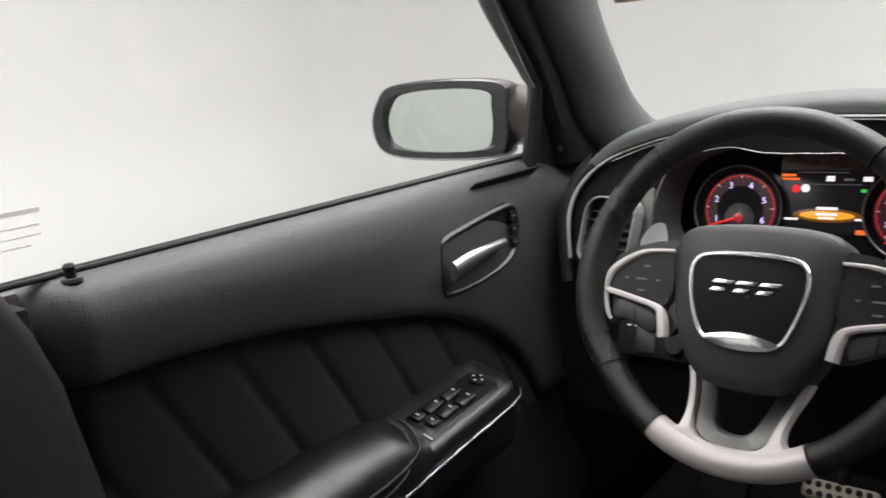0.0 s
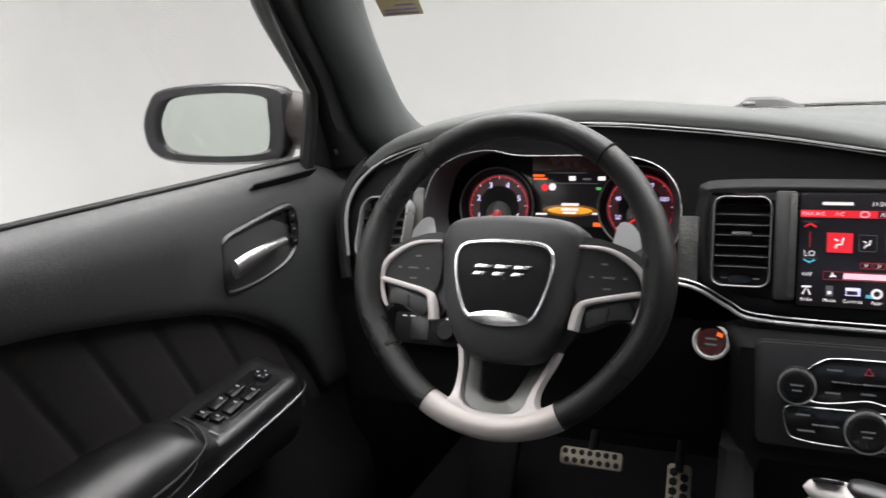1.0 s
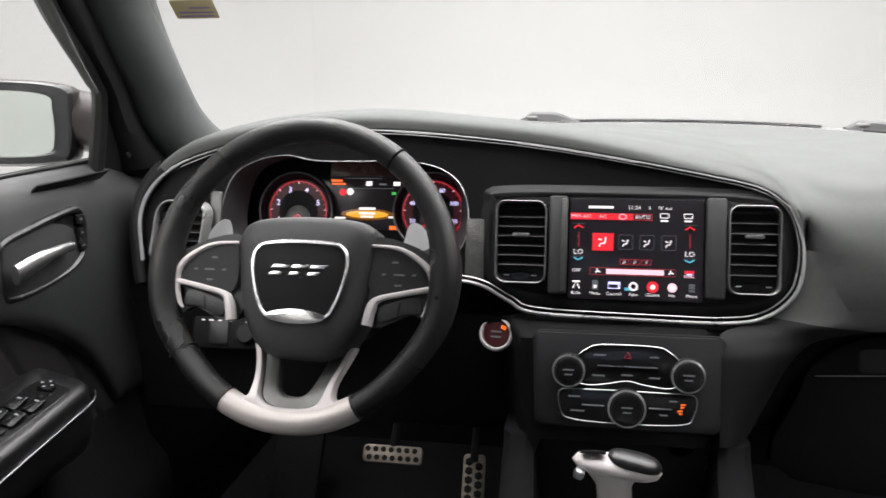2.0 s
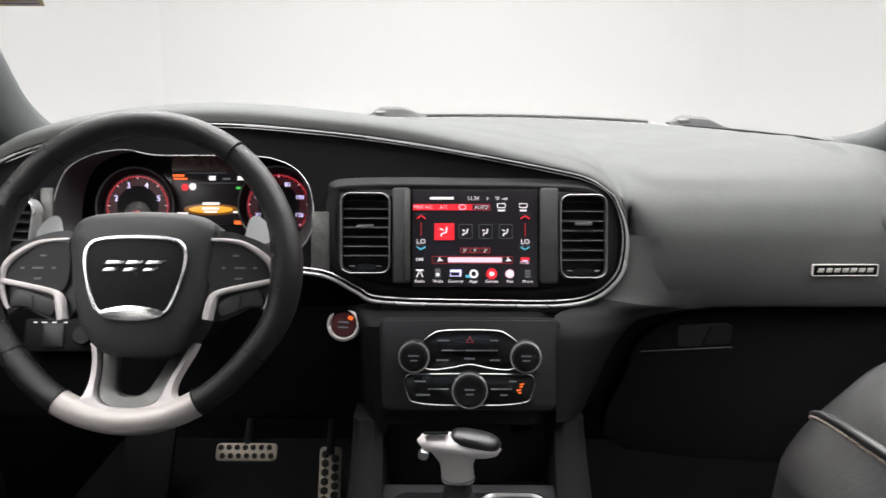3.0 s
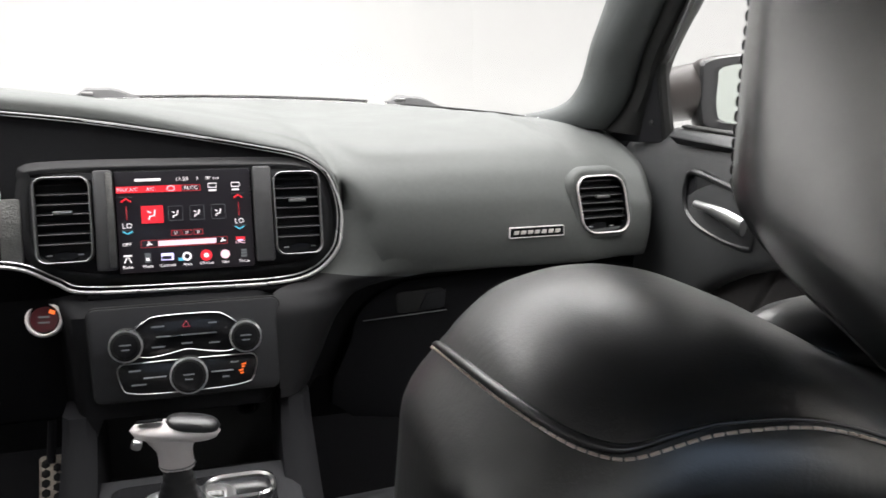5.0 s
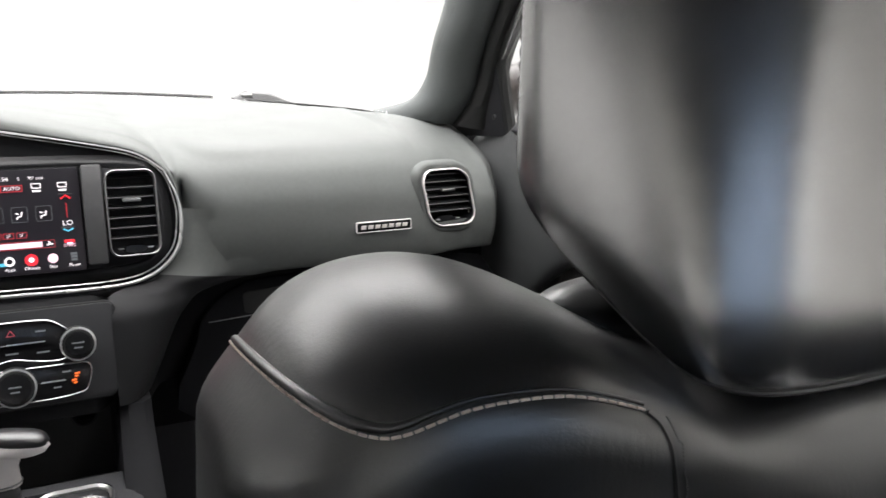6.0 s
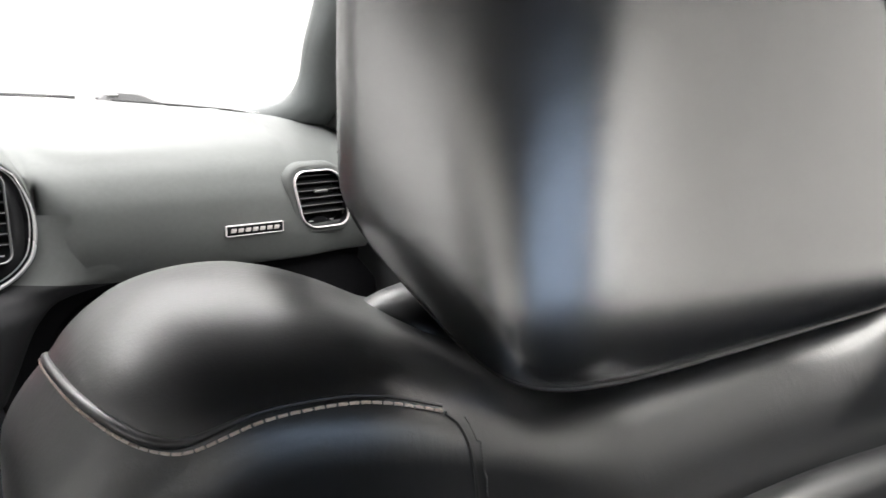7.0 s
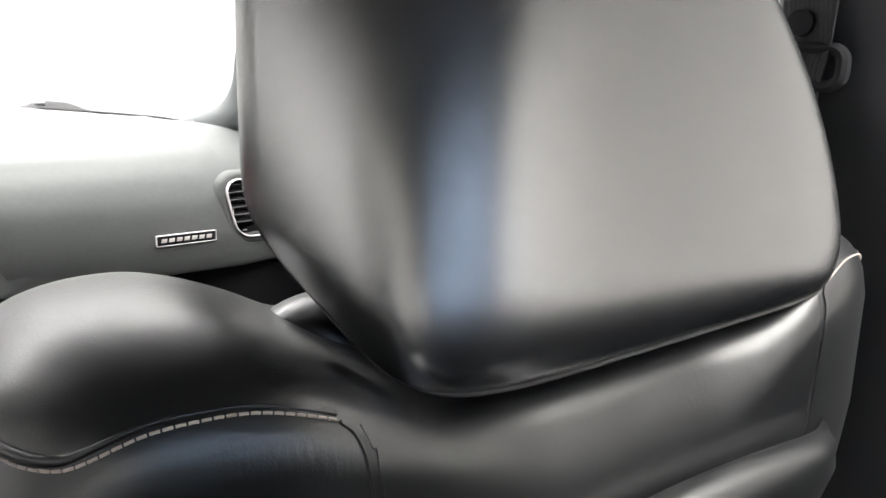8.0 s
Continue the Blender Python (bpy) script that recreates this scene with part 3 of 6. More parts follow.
        wide = 0.142 - 0.01 * f if x < 0 else 0.145 + 0.012 * sstep(0.62, 0.71, z)
        top = sstep(0.712, 0.690, z)
        stack = 0.173 + 0.213 * (z - 0.6345) - 0.002 + 0.03 * sstep(0.095, 0.115, x)
        stack = stack + (0.235 - stack) * (1 - top)
        k = sstep(wide + 0.022 if x < 0 else wide + 0.05, wide - 0.004, a)
        return base + (stack - base) * k

    zs = [0.709, 0.706, 0.702, 0.697, 0.69] + [0.68 - 0.02 * k for k in range(13)]
    rows = []
    for k in range(147):
        x = -0.73 + 1.46 * k / 146
        foot = 0.560 if abs(x) < 0.118 else 0.535
        row = [Vector((x, low_y(x, z), z)) for z in (max(z, foot) for z in zs)]
        rows.append([p + Vector((0, 0.0004 * n, -0.0004 * n)) for n, p in enumerate(row)] + [row[-1] + Vector((0, 0.10, 0.03))])
    part("lower_panel", sheet(rows), M["face"], d, "matt black lower dash panel, darkened as in shade", angle=50)
    # the pad runs on round the chrome corner and down beside the controls as one rounded fascia
    inner = [(0.2240, 0.2440, 0.805), (0.2240, 0.2380, 0.777), (0.2160, 0.2305, 0.7465), (0.2000, 0.2255, 0.7275), (0.1830, 0.2225, 0.7165), (0.1500, 0.2160, 0.7075), (0.1200, 0.1970, 0.7010),
             (0.1200, 0.1790, 0.680), (0.1200, 0.1720, 0.650), (0.1200, 0.1640, 0.605), (0.1200, 0.1550, 0.561)]
    outer = [(0.3000, 0.2260, 0.805), (0.3350, 0.2185, 0.768), (0.3600, 0.2230, 0.722), (0.3600, 0.2290, 0.7065), (0.3100, 0.2270, 0.7010), (0.2720, 0.2250, 0.6950), (0.2405, 0.2230, 0.6855), (0.2230, 0.2200, 0.670),
             (0.2058, 0.2160, 0.646), (0.1854, 0.2100, 0.602), (0.1655, 0.2030, 0.561)]
    inner, outer = catmull(inner, 6), catmull(outer, 6)
    rows = []
    for k, (p, q) in enumerate(zip(inner, outer)):
        low = sstep(24, 42, k)
        row = []
        for n in range(17):
            f = n / 16
            v = p.lerp(q, f)
            bend = sstep(0, 1, f) * (1 - low) + f ** 2.3 * low
            swell = -0.0085 * math.sin(math.pi * f) ** 1.5 * (1 - low) if 0 < f < 1 else 0.0
            v.y = p.y + (q.y - p.y) * bend + swell
            row.append(v)
        edge = sstep(18, 22, k)
        rows.append(row + [q + Vector((0.001, 0.004, -0.001)) * edge + Vector((0, 0.002, 0)), q + Vector((0, 0.03, 0.002))])
    # one surface in two colours: the lower rows are darkened for fading light
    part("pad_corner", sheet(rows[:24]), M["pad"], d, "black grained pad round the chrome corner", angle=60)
    part("fascia", sheet(rows[23:]), M["fascia"], d, "black fascia beside the controls, darkened as in shade", angle=60)
    part("corner_filler", box(0.12, 0.006, 0.07, MC @ pose(0.175, 0.012, -0.082), 0), M["dark"], d)
    # glove box lid with its pull
    lid = thing("glove_box", "closed black glove box lid with a recessed pull", "glove box", at=(0.47, 0.25, 0.55))
    mg = pose(0.475, 0.262, 0.60, -4)
    out = [(-0.235, -0.13), (0.245, -0.13), (0.25, 0.085), (-0.10, 0.085), (-0.17, 0.075), (-0.215, 0.045), (-0.235, 0.0)]
    out = [(p.x, p.y) for p in catmull([(x, z, 0) for x, z in out], 4, closed=True)]
    part("lid", plate(out, 0.02, mg, 0.004), M["glove"], lid)
    part("pull_recess", plate(rrect(0.078, 0.034, 0.008), 0.004, mg @ pose(-0.124, -0.0015, 0.050, 0, -3, 0), 0.001), M["rubber"], lid, "black recess behind the pull")
    # wedge slightly lighter than the recess, painting the light on its right side
    part("pull", plate([(-0.020, -0.013), (0.022, -0.013), (0.026, 0.014), (-0.006, 0.014)], 0.006, mg @ pose(-0.108, -0.004, 0.049, 0, -3, 0), 0.002), M["dark"], lid, "lighter wedge for the lit side of the recess")
    part("pull_line", box(0.135, 0.002, 0.0013, mg @ pose(-0.150, -0.0042, 0.029, 0, -3, 0), 0.0005), M["trim_grey"], lid)
    return d


VENT_R = (0.636, 0.2185, 0.800)
CLUSTER_RIM = [(-0.592, 0.80), (-0.592, 0.85), (-0.575, 0.893), (-0.54, 0.914), (-0.495, 0.922), (-0.45, 0.915), (-0.40, 0.914), (-0.34, 0.914), (-0.28, 0.910),
               (-0.24, 0.890), (-0.222, 0.852), (-0.228, 0.80), (-0.27, 0.775), (-0.40, 0.770), (-0.55, 0.775)]
DASH = dashboard()


# ---- air vents ----
def air_vent(label, outline, m, slats, knob_at, frame_mat, frame_w=0.004, depth=0.03, knob_mat=None, pod=0.0):
    """A louvred outlet: frame, dark box, slats, a slider knob on the middle slat and a thumb wheel below."""
    o = m.translation
    if pod:
        wide = inset(outline, -pod)
    v = thing("air_vent", label, "air vent", "dashboard air vents", at=tuple(o))
    zs = [z for _, z in outline]
    xs = [x for x, _ in outline]
    z0, z1, x0, x1 = min(zs), max(zs), min(xs), max(xs)
    part("frame", ring(outline, frame_w, 0.009 if pod else depth, m @ pose(0, -0.004, 0), 0.0012), frame_mat, v)
    if pod:
        part("sleeve", ring(inset(outline, 0.0006), frame_w, depth - 0.003, m @ pose(0, 0.0, 0), 0.0005), M["dark"], v)
    if pod:
        rings = [[m @ Vector((x, y, z)) for x, z in o] for o, y in ((inset(outline, 0.001), 0.002), (inset(outline, -0.001), 0.003), (inset(outline, -pod * 0.35), 0.0015), (inset(outline, -pod * 0.65), 0.0035), (inset(outline, -pod * 0.85), 0.008), (wide, 0.020))]
        part("pod", sheet(rings, closed_v=True), M["pad"], v, "grained pod round the vent", angle=60)
    back = inset(outline, frame_w * 0.5)
    part("housing", plate(back, 0.004, m @ pose(0, depth - 0.006, 0), 0.001), M["rubber"], v)
    span = z1 - z0 - 0.022
    for k in range(slats):
        z = z0 + 0.020 + span * (k + 0.5) / slats
        # width of the opening at that height
        cuts = [a + (b - a) * (z - p) / (q - p) for (a, p), (b, q) in zip(outline, outline[1:] + outline[:1]) if (p - z) * (q - z) < 0]
        w = (max(cuts) - min(cuts)) - 2 * frame_w - 0.001
        cx = (max(cuts) + min(cuts)) / 2
        part("slat", box(w, 0.014, 0.0022, m @ pose(cx, 0.011, z, 16), 0.0008, 1), M["slat"], v)
    cx = (x0 + x1) / 2
    part("slider", box(0.024, 0.008, 0.005, m @ pose(cx + knob_at[0], 0.003, knob_at[1], 8), 0.0018), knob_mat or M["satin"], v, "small silver slider")
    part("thumb_wheel", lathe([(0.0, -0.0), (0.011, 0.0), (0.012, 0.001), (0.012, 0.012), (0.0, 0.0125)], m @ pose(cx, 0.012, z0 + 0.010) @ pose(0, 0.0, 0, 0, 0, 0) @ Matrix.Diagonal((1.4, 1, 0.5, 1)), 20), M["gloss"], v)
    for s in (-1, 1):
        part("wheel_mark", box(0.007, 0.002, 0.0016, m @ pose(cx + s * 0.019, 0.004, z0 + 0.011), 0.0004), M["satin"], v)
    return v


def vent_outline(w, h, r, lean=0.0):
    return [(x + lean * z / h, z) for x, z in rrect(w, h, r)]


air_vent("black louvred centre air vent with thin satin frame", vent_outline(0.070, 0.114, 0.014), MC @ pose(-0.145, -0.016, -0.009), 7, (0, 0.010), M["trim_grey"], 0.0022)
air_vent("black louvred centre air vent with thin satin frame", vent_outline(0.066, 0.118, 0.014), MC @ pose(0.161, -0.016, -0.013), 7, (0, 0.018), M["trim_grey"], 0.0022)
air_vent("oval passenger air vent with bright chrome frame", vent_outline(0.087, 0.093, 0.024, -0.020), pose(*VENT_R, -3, 0, 5), 6, (0, 0.012), M["pale_trim"], 0.0021, depth=0.036, pod=0.013)
air_vent("oval driver air vent with bright chrome frame", vent_outline(0.084, 0.098, 0.024, 0.014), pose(-0.650, 0.228, 0.812, -12, 0, -6), 6, (0, 0.012), M["line_chrome"], 0.003, depth=0.024)


# ---- centre module with the touch screen ----
def centre_module():
    c = thing("touch_screen", "lit climate touch screen in a black bezel between vents", "touch screen", at=(0, 0.235, 0.72))
    # surrounding raised frame
    out = [(p.x, p.y) for p in catmull([(-0.190, 0.046, 0), (-0.172, 0.060, 0), (0.0, 0.061, 0), (0.160, 0.057, 0), (0.190, 0.040, 0), (0.202, 0.0, 0), (0.200, -0.05, 0), (0.187, -0.076, 0),
                                        (0.158, -0.089, 0), (0.10, -0.092, 0), (0, -0.092, 0), (-0.11, -0.088, 0), (-0.162, -0.074, 0), (-0.189, -0.046, 0), (-0.194, 0.0, 0)], 5, closed=True)][::-1]
    sides = [(inset(out, -0.010), 0.004), (inset(out, -0.005), 0.001), (out, -0.0030), (inset(out, 0.003), -0.0038), (inset(out, 0.007), -0.002), (inset(out, 0.011), 0.003)]
    part("surround", sheet([[MC @ Vector((x, y, z)) for x, z in o] for o, y in sides], closed_v=True), M["satin_black"], c, "satin black rounded surround", angle=60)
    back = inset(out, 0.008)
    part("backing", plate(back, 0.004, MC @ pose(0, -0.002, 0), 0.001), M["dark"], c)
    for x0, x1 in ((-0.107, -0.082), (0.100, 0.126)):
        part("side_strip", box(x1 - x0, 0.02, 0.134, MC @ pose((x0 + x1) / 2, -0.008, -0.012), 0.004), M["plastic"], c)
    for x in (-0.086,):
        part("textured_strip", box(0.008, 0.004, 0.126, MC @ pose(x, -0.0185, -0.012), 0.001), M["metal_dark"], c, "dark textured metal strip")
    ms = MC @ pose(0.009, -0.010, -0.016)
    part("bezel", plate(rrect(0.180, 0.140, 0.003), 0.012, ms @ pose(0, 0.001, 0), 0.001), M["gloss"], c)
    screen = part("display", plate(rrect(0.176, 0.136, 0.002), 0.004, ms @ pose(0, -0.0015, 0), 0.0005), M["screen"], c, "dark glowing display")
    f = ms @ pose(0, -0.0022, 0)
    W, H = 0.176, 0.136
    layer = [0]
    rows_at = ((0.0, 0.02), (0.118, 0.178), (0.25, 0.332), (0.46, 0.533), (0.66, 0.72), (0.845, 0.865), (1.0, 1.0))

    def at(u, v):
        """Place on the screen from fractions across and down."""
        layer[0] += 1
        for (p, p2), (q, q2) in zip(rows_at, rows_at[1:]):
            if p <= v <= q:
                v = p2 + (q2 - p2) * (v - p) / (q - p)
                break
        return f @ pose((u - 0.5) * W, -0.000012 * layer[0], (0.5 - v) * H)

    def b(u0, v0, u1, v1, mat, name="bar"):
        bar((u1 - u0) * W, (v1 - v0) * H, at((u0 + u1) / 2, (v0 + v1) / 2), M[mat], screen, name)

    def t(body, u, v, size, mat="white_glow"):
        text_mesh(body, size, at(u, v) @ pose(0, -0.0003, 0), M[mat], screen)

    # top line, clock, mode bar
    b(0.14, 0.035, 0.33, 0.062, "white_glow", "unreadable_line")
    t("11:24", 0.485, 0.05, 0.0075)
    t("S", 0.60, 0.05, 0.006)
    t("78° out", 0.71, 0.05, 0.006)
    b(0.005, 0.085, 0.475, 0.15, "red_glow", "mode_bar")
    b(0.475, 0.085, 0.62, 0.15, "dim_red_glow", "mode_frame")
    b(0.482, 0.093, 0.613, 0.142, "screen", "mode_field")
    t("MAX A/C", 0.085, 0.118, 0.0065, "pink_glow")
    t("A/C", 0.25, 0.118, 0.0065, "pink_glow")
    t("AUTO", 0.55, 0.118, 0.007)
    # recirculation loop, defrost symbols
    part("recirculate_sign", tube([at(0.40 + 0.028 * math.cos(q), 0.118 + 0.02 * math.sin(q)).translation for q in (radians(30 * k) for k in range(12))], 0.0007, 5, True), M["pink_glow"], screen)
    for u in (0.71, 0.885):
        part("defrost_sign", ring([(x * (1 + 12 * z), z) for x, z in rrect(0.012, 0.007, 0.002)], 0.0012, 0.0005, at(u, 0.105), 0.0002), M["white_glow"], screen)
        b(u - 0.028, 0.137, u + 0.028, 0.155, "white_glow", "unreadable_line")
    # temperature columns
    for u in (0.07, 0.90):
        for v, mat, up in ((0.205, "red_glow", 1), (0.535, "blue_glow", -1)):
            part("arrow", tube([at(u - 0.035, v + 0.015 * up).translation, at(u, v - 0.012 * up).translation, at(u + 0.035, v + 0.015 * up).translation], 0.0011, 5), M[mat], screen)
        b(u - 0.003, 0.26, u + 0.003, 0.40, "dim_red_glow", "scale_line")
        b(u - 0.05, 0.178, u + 0.05, 0.182, "dim_white", "button_edge")
        b(u - 0.05, 0.505, u + 0.05, 0.509, "dim_white", "button_edge")
        t("LO", u, 0.462, 0.010)
    t("OFF", 0.06, 0.66, 0.0065)
    t("SYNC", 0.90, 0.70, 0.0055, "pink_glow")
    b(0.865, 0.635, 0.935, 0.665, "red_glow", "sync_sign")
    b(0.88, 0.667, 0.92, 0.680, "violet_glow", "sync_sign")
    # airflow buttons
    b(0.175, 0.265, 0.335, 0.44, "red_glow", "airflow_button")

    def seat_sign(u, v, mat, s=1.0):
        p = [at(u + a * s, v + c * s).translation for a, c in ((0.022, -0.05), (0.012, 0.01), (-0.02, 0.018), (-0.026, 0.05))]
        part("airflow_sign", tube(p, 0.0013 * s, 5), M[mat], screen)
        part("airflow_arrow", tube([at(u - 0.035 * s, v - 0.035 * s).translation, at(u - 0.008 * s, v - 0.02 * s).translation], 0.0011 * s, 5), M[mat], screen)

    seat_sign(0.255, 0.355, "white_glow")
    for u in (0.425, 0.585, 0.745):
        part("airflow_button", ring(rrect(0.019, 0.020, 0.0015), 0.0006, 0.0004, at(u, 0.35), 0.0001), M["dim_white"], screen)
        seat_sign(u, 0.36, "white_glow", 0.75)
    for u in (0.42, 0.50, 0.585):
        b(u - 0.035, 0.53, u + 0.035, 0.585, "dim_red_glow", "seat_button")
        b(u - 0.031, 0.536, u + 0.031, 0.579, "screen", "seat_field")
        seat_sign(u, 0.558, "white_glow", 0.38)
    # fan bar
    b(0.16, 0.625, 0.80, 0.70, "dim_red_glow", "fan_frame")
    b(0.163, 0.630, 0.797, 0.695, "screen", "fan_field")
    b(0.285, 0.637, 0.715, 0.688, "pink_glow", "fan_level")
    for u in (0.22, 0.765):
        for k in range(3):
            q = radians(120 * k + 20)
            part("fan_blade", tube([at(u, 0.662).translation, at(u + 0.022 * math.cos(q), 0.662 + 0.028 * math.sin(q)).translation], 0.0012, 5), M["white_glow"], screen)
    # bottom row
    names = ("Radio", "Media", "Controls", "Apps", "Climate", "Nav", "Phone")
    for k, name in enumerate(names):
        u = 0.06 + k * 0.1435
        if name in ("Climate", "Nav", "Apps"):
            mat = {"Climate": "red_glow", "Nav": "pink_glow", "Apps": "white_glow"}[name]
            part("menu_sign", lathe([(0.0, 0), (0.0078 if name == "Climate" else 0.0062, 0.0), (0.0078 if name == "Climate" else 0.0062, 0.0004), (0, 0.0004)], at(u, 0.845) @ pose(0, -0.0004, 0), 18), M[mat], screen)
            part("menu_sign_inner", lathe([(0.0, 0), (0.0034, 0.0), (0.0034, 0.0003), (0, 0.0003)], at(u, 0.845) @ pose(0, -0.0009, 0), 14), M["white_glow" if name != "Apps" else "screen"], screen)
            if name == "Apps":
                b(u - 0.065, 0.86, u - 0.015, 0.89, "blue_glow", "menu_tag")
        elif name == "Phone":
            for j in range(3):
                b(u - 0.022, 0.795 + 0.035 * j, u + 0.022, 0.818 + 0.035 * j, "dim_white", "menu_sign")
        elif name == "Controls":
            b(u - 0.045, 0.80, u + 0.045, 0.87, "violet_glow", "menu_sign")
            b(u - 0.04, 0.83, u + 0.03, 0.865, "screen", "menu_field")
        elif name == "Media":
            b(u - 0.022, 0.79, u + 0.022, 0.885, "dim_white", "menu_sign")
            b(u - 0.012, 0.84, u + 0.012, 0.87, "white_glow", "menu_sign_inner")
        else:
            part("menu_sign", tube([at(u - 0.025, 0.885).translation, at(u, 0.80).translation, at(u + 0.025, 0.885).translation], 0.001, 5), M["white_glow"], screen)
            part("menu_sign", tube([at(u - 0.03, 0.80).translation, at(u + 0.03, 0.80).translation], 0.0012, 5), M["white_glow"], screen)
        t(name, u, 0.935, 0.0058)
    return c


centre_module()


# ---- climate and audio panel ----
def controls():
    mh = pose(0.001, 0.173, 0.6345, -12) @ Matrix.Diagonal((1.025, 1.0, 1.04, 1.0))
    c = thing("control_panel", "black climate and audio panel with silver outlines and knobs", "control panel", at=(0, 0.13, 0.59))
    face = [(x * (1 + 0.32 * z), z + 0.003) for x, z in rrect(0.236, 0.119, 0.010)]
    part("panel_gap", plate(inset(face, -0.0018), 0.012, mh @ pose(0, -0.001, 0), 0.0005), M["rubber"], c)
    part("panel", plate(face, 0.012, mh @ pose(0, -0.003, 0), 0.0016), M["stack_plastic"], c, "flat black control plate")
    top = [(-0.068, 0.028), (-0.050, 0.045), (-0.030, 0.050), (0.030, 0.050), (0.050, 0.045), (0.068, 0.028), (0.066, 0.004), (0.05, -0.003), (0.022, 0.000), (0, 0.004), (-0.022, 0.000), (-0.05, -0.003), (-0.066, 0.004)][::-1]
    low = [(-0.086, -0.012), (-0.055, -0.008), (0.055, -0.008), (0.086, -0.012), (0.082, -0.040), (0.070, -0.047), (0.035, -0.050), (-0.035, -0.050), (-0.070, -0.047), (-0.082, -0.040)][::-1]
    for name, o in (("upper_plate", top), ("lower_plate", low)):
        o = [(p.x, p.y) for p in catmull([(x, z, 0) for x, z in o], 4, closed=True)]
        pl = part(name, plate(inset(o, 0.001), 0.004, mh @ pose(0, -0.006, 0), 0.0006), M["gloss"], c, "glossy black button plate")
        part("outline", ring(o, 0.0010, 0.005, mh @ pose(0, -0.0072, 0), 0.0004), M["satin"], pl, "thin silver outline")
    for x, z, r in ((-0.074, 0.016, 0.0205), (0.074, 0.016, 0.0205), (0.0, -0.028, 0.0235)):
        mk = mh @ pose(x, -0.006, z)
        k = part("knob", lathe([(r + 0.001, 0.004), (r, -0.004), (r - 0.001, -0.014), (r - 0.003, -0.0165), (0.001, -0.0165)], mk, 40), M["rubber"], c, "black ribbed knob")
        part("knob_ring", lathe([(r - 0.0014, -0.0150), (r + 0.0004, -0.0140), (r + 0.0002, -0.0122), (r - 0.002, -0.012)], mk, 40), M["satin"], k, "thin silver ring")
        part("knob_cap", lathe([(r - 0.005, -0.015), (r - 0.006, -0.0178), (0.0005, -0.0182)], mk, 32), M["gloss"], k)
        for j in range(2):
            part("legend", box(0.014 - 0.004 * j, 0.0004, 0.0018, mk @ pose(0, -0.0184, 0.002 - 0.006 * j), 0), M["dim_white"], k)
    part("divider", box(0.075, 0.002, 0.0016, mh @ pose(0, -0.0075, 0.023), 0.0004), M["satin"], c)
    for s in (-1, 1):
        part("divider", box(0.028, 0.002, 0.0016, mh @ pose(s * 0.042, -0.0075, -0.028), 0.0004), M["satin"], c)
    for x, z, w in ((-0.035, 0.036, 0.016), (0.033, 0.036, 0.011), (-0.036, 0.010, 0.016), (0.0, 0.012, 0.014), (0.034, 0.010, 0.014),
                    (-0.066, -0.018, 0.015), (-0.062, -0.036, 0.018), (0.046, -0.036, 0.009), (0.058, -0.018, 0.01)):
        part("legend", box(w, 0.0006, 0.002, mh @ pose(x, -0.0068, z), 0), M["dim_white"], c)
    part("hazard_sign", tube([(mh @ pose(0.005 * math.sin(radians(a)), -0.0068, 0.036 + 0.005 * math.cos(radians(a)))).translation for a in (0, 120, 240)], 0.0006, 5, True), M["dim_red_glow"], c)
    for dx, dz, w in ((0.002, 0.0045, 0.006), (0.001, 0.0010, 0.004), (-0.002, -0.0035, 0.006), (-0.001, -0.0070, 0.004)):
        part("seat_heat_lamp", box(w, 0.0006, 0.0020, mh @ pose(0.068 + dx, -0.0070, -0.026 + dz, 0, -8, 0), 0), M["orange_glow"], c, "lit orange seat lamp")
    # start button
    mb = pose(-0.1762, 0.215, 0.6816, -20, 0, -6) @ Matrix.Scale(1.03, 4)
    s = thing("start_button", "round dark red start button with a silver ring", "start button", at=(-0.176, 0.22, 0.66))
    part("ring", lathe([(0.0185, 0.012), (0.0225, 0.010), (0.0235, -0.001), (0.0225, -0.004), (0.0200, -0.005), (0.0185, -0.003), (0.0175, 0.004)], mb, 40), M["pale_trim"], s, "satin silver ring")
    part("button", lathe([(0.0178, 0.006), (0.0174, -0.002), (0.016, -0.004), (0.0005, -0.0035)], mb, 36), material("dark_red_button", (0.045, 0.006, 0.008), 0.35), s)
    part("status_lamp", box(0.007, 0.0008, 0.005, mb @ pose(0.010, -0.0042, 0.009, 0, 20, 0), 0), M["orange_glow"], s, "lit orange lamp")
    for z in (0.003, -0.004):
        part("legend", box(0.014, 0.0006, 0.0024, mb @ pose(0, -0.0042, z), 0), M["dim_white"], s)


controls()


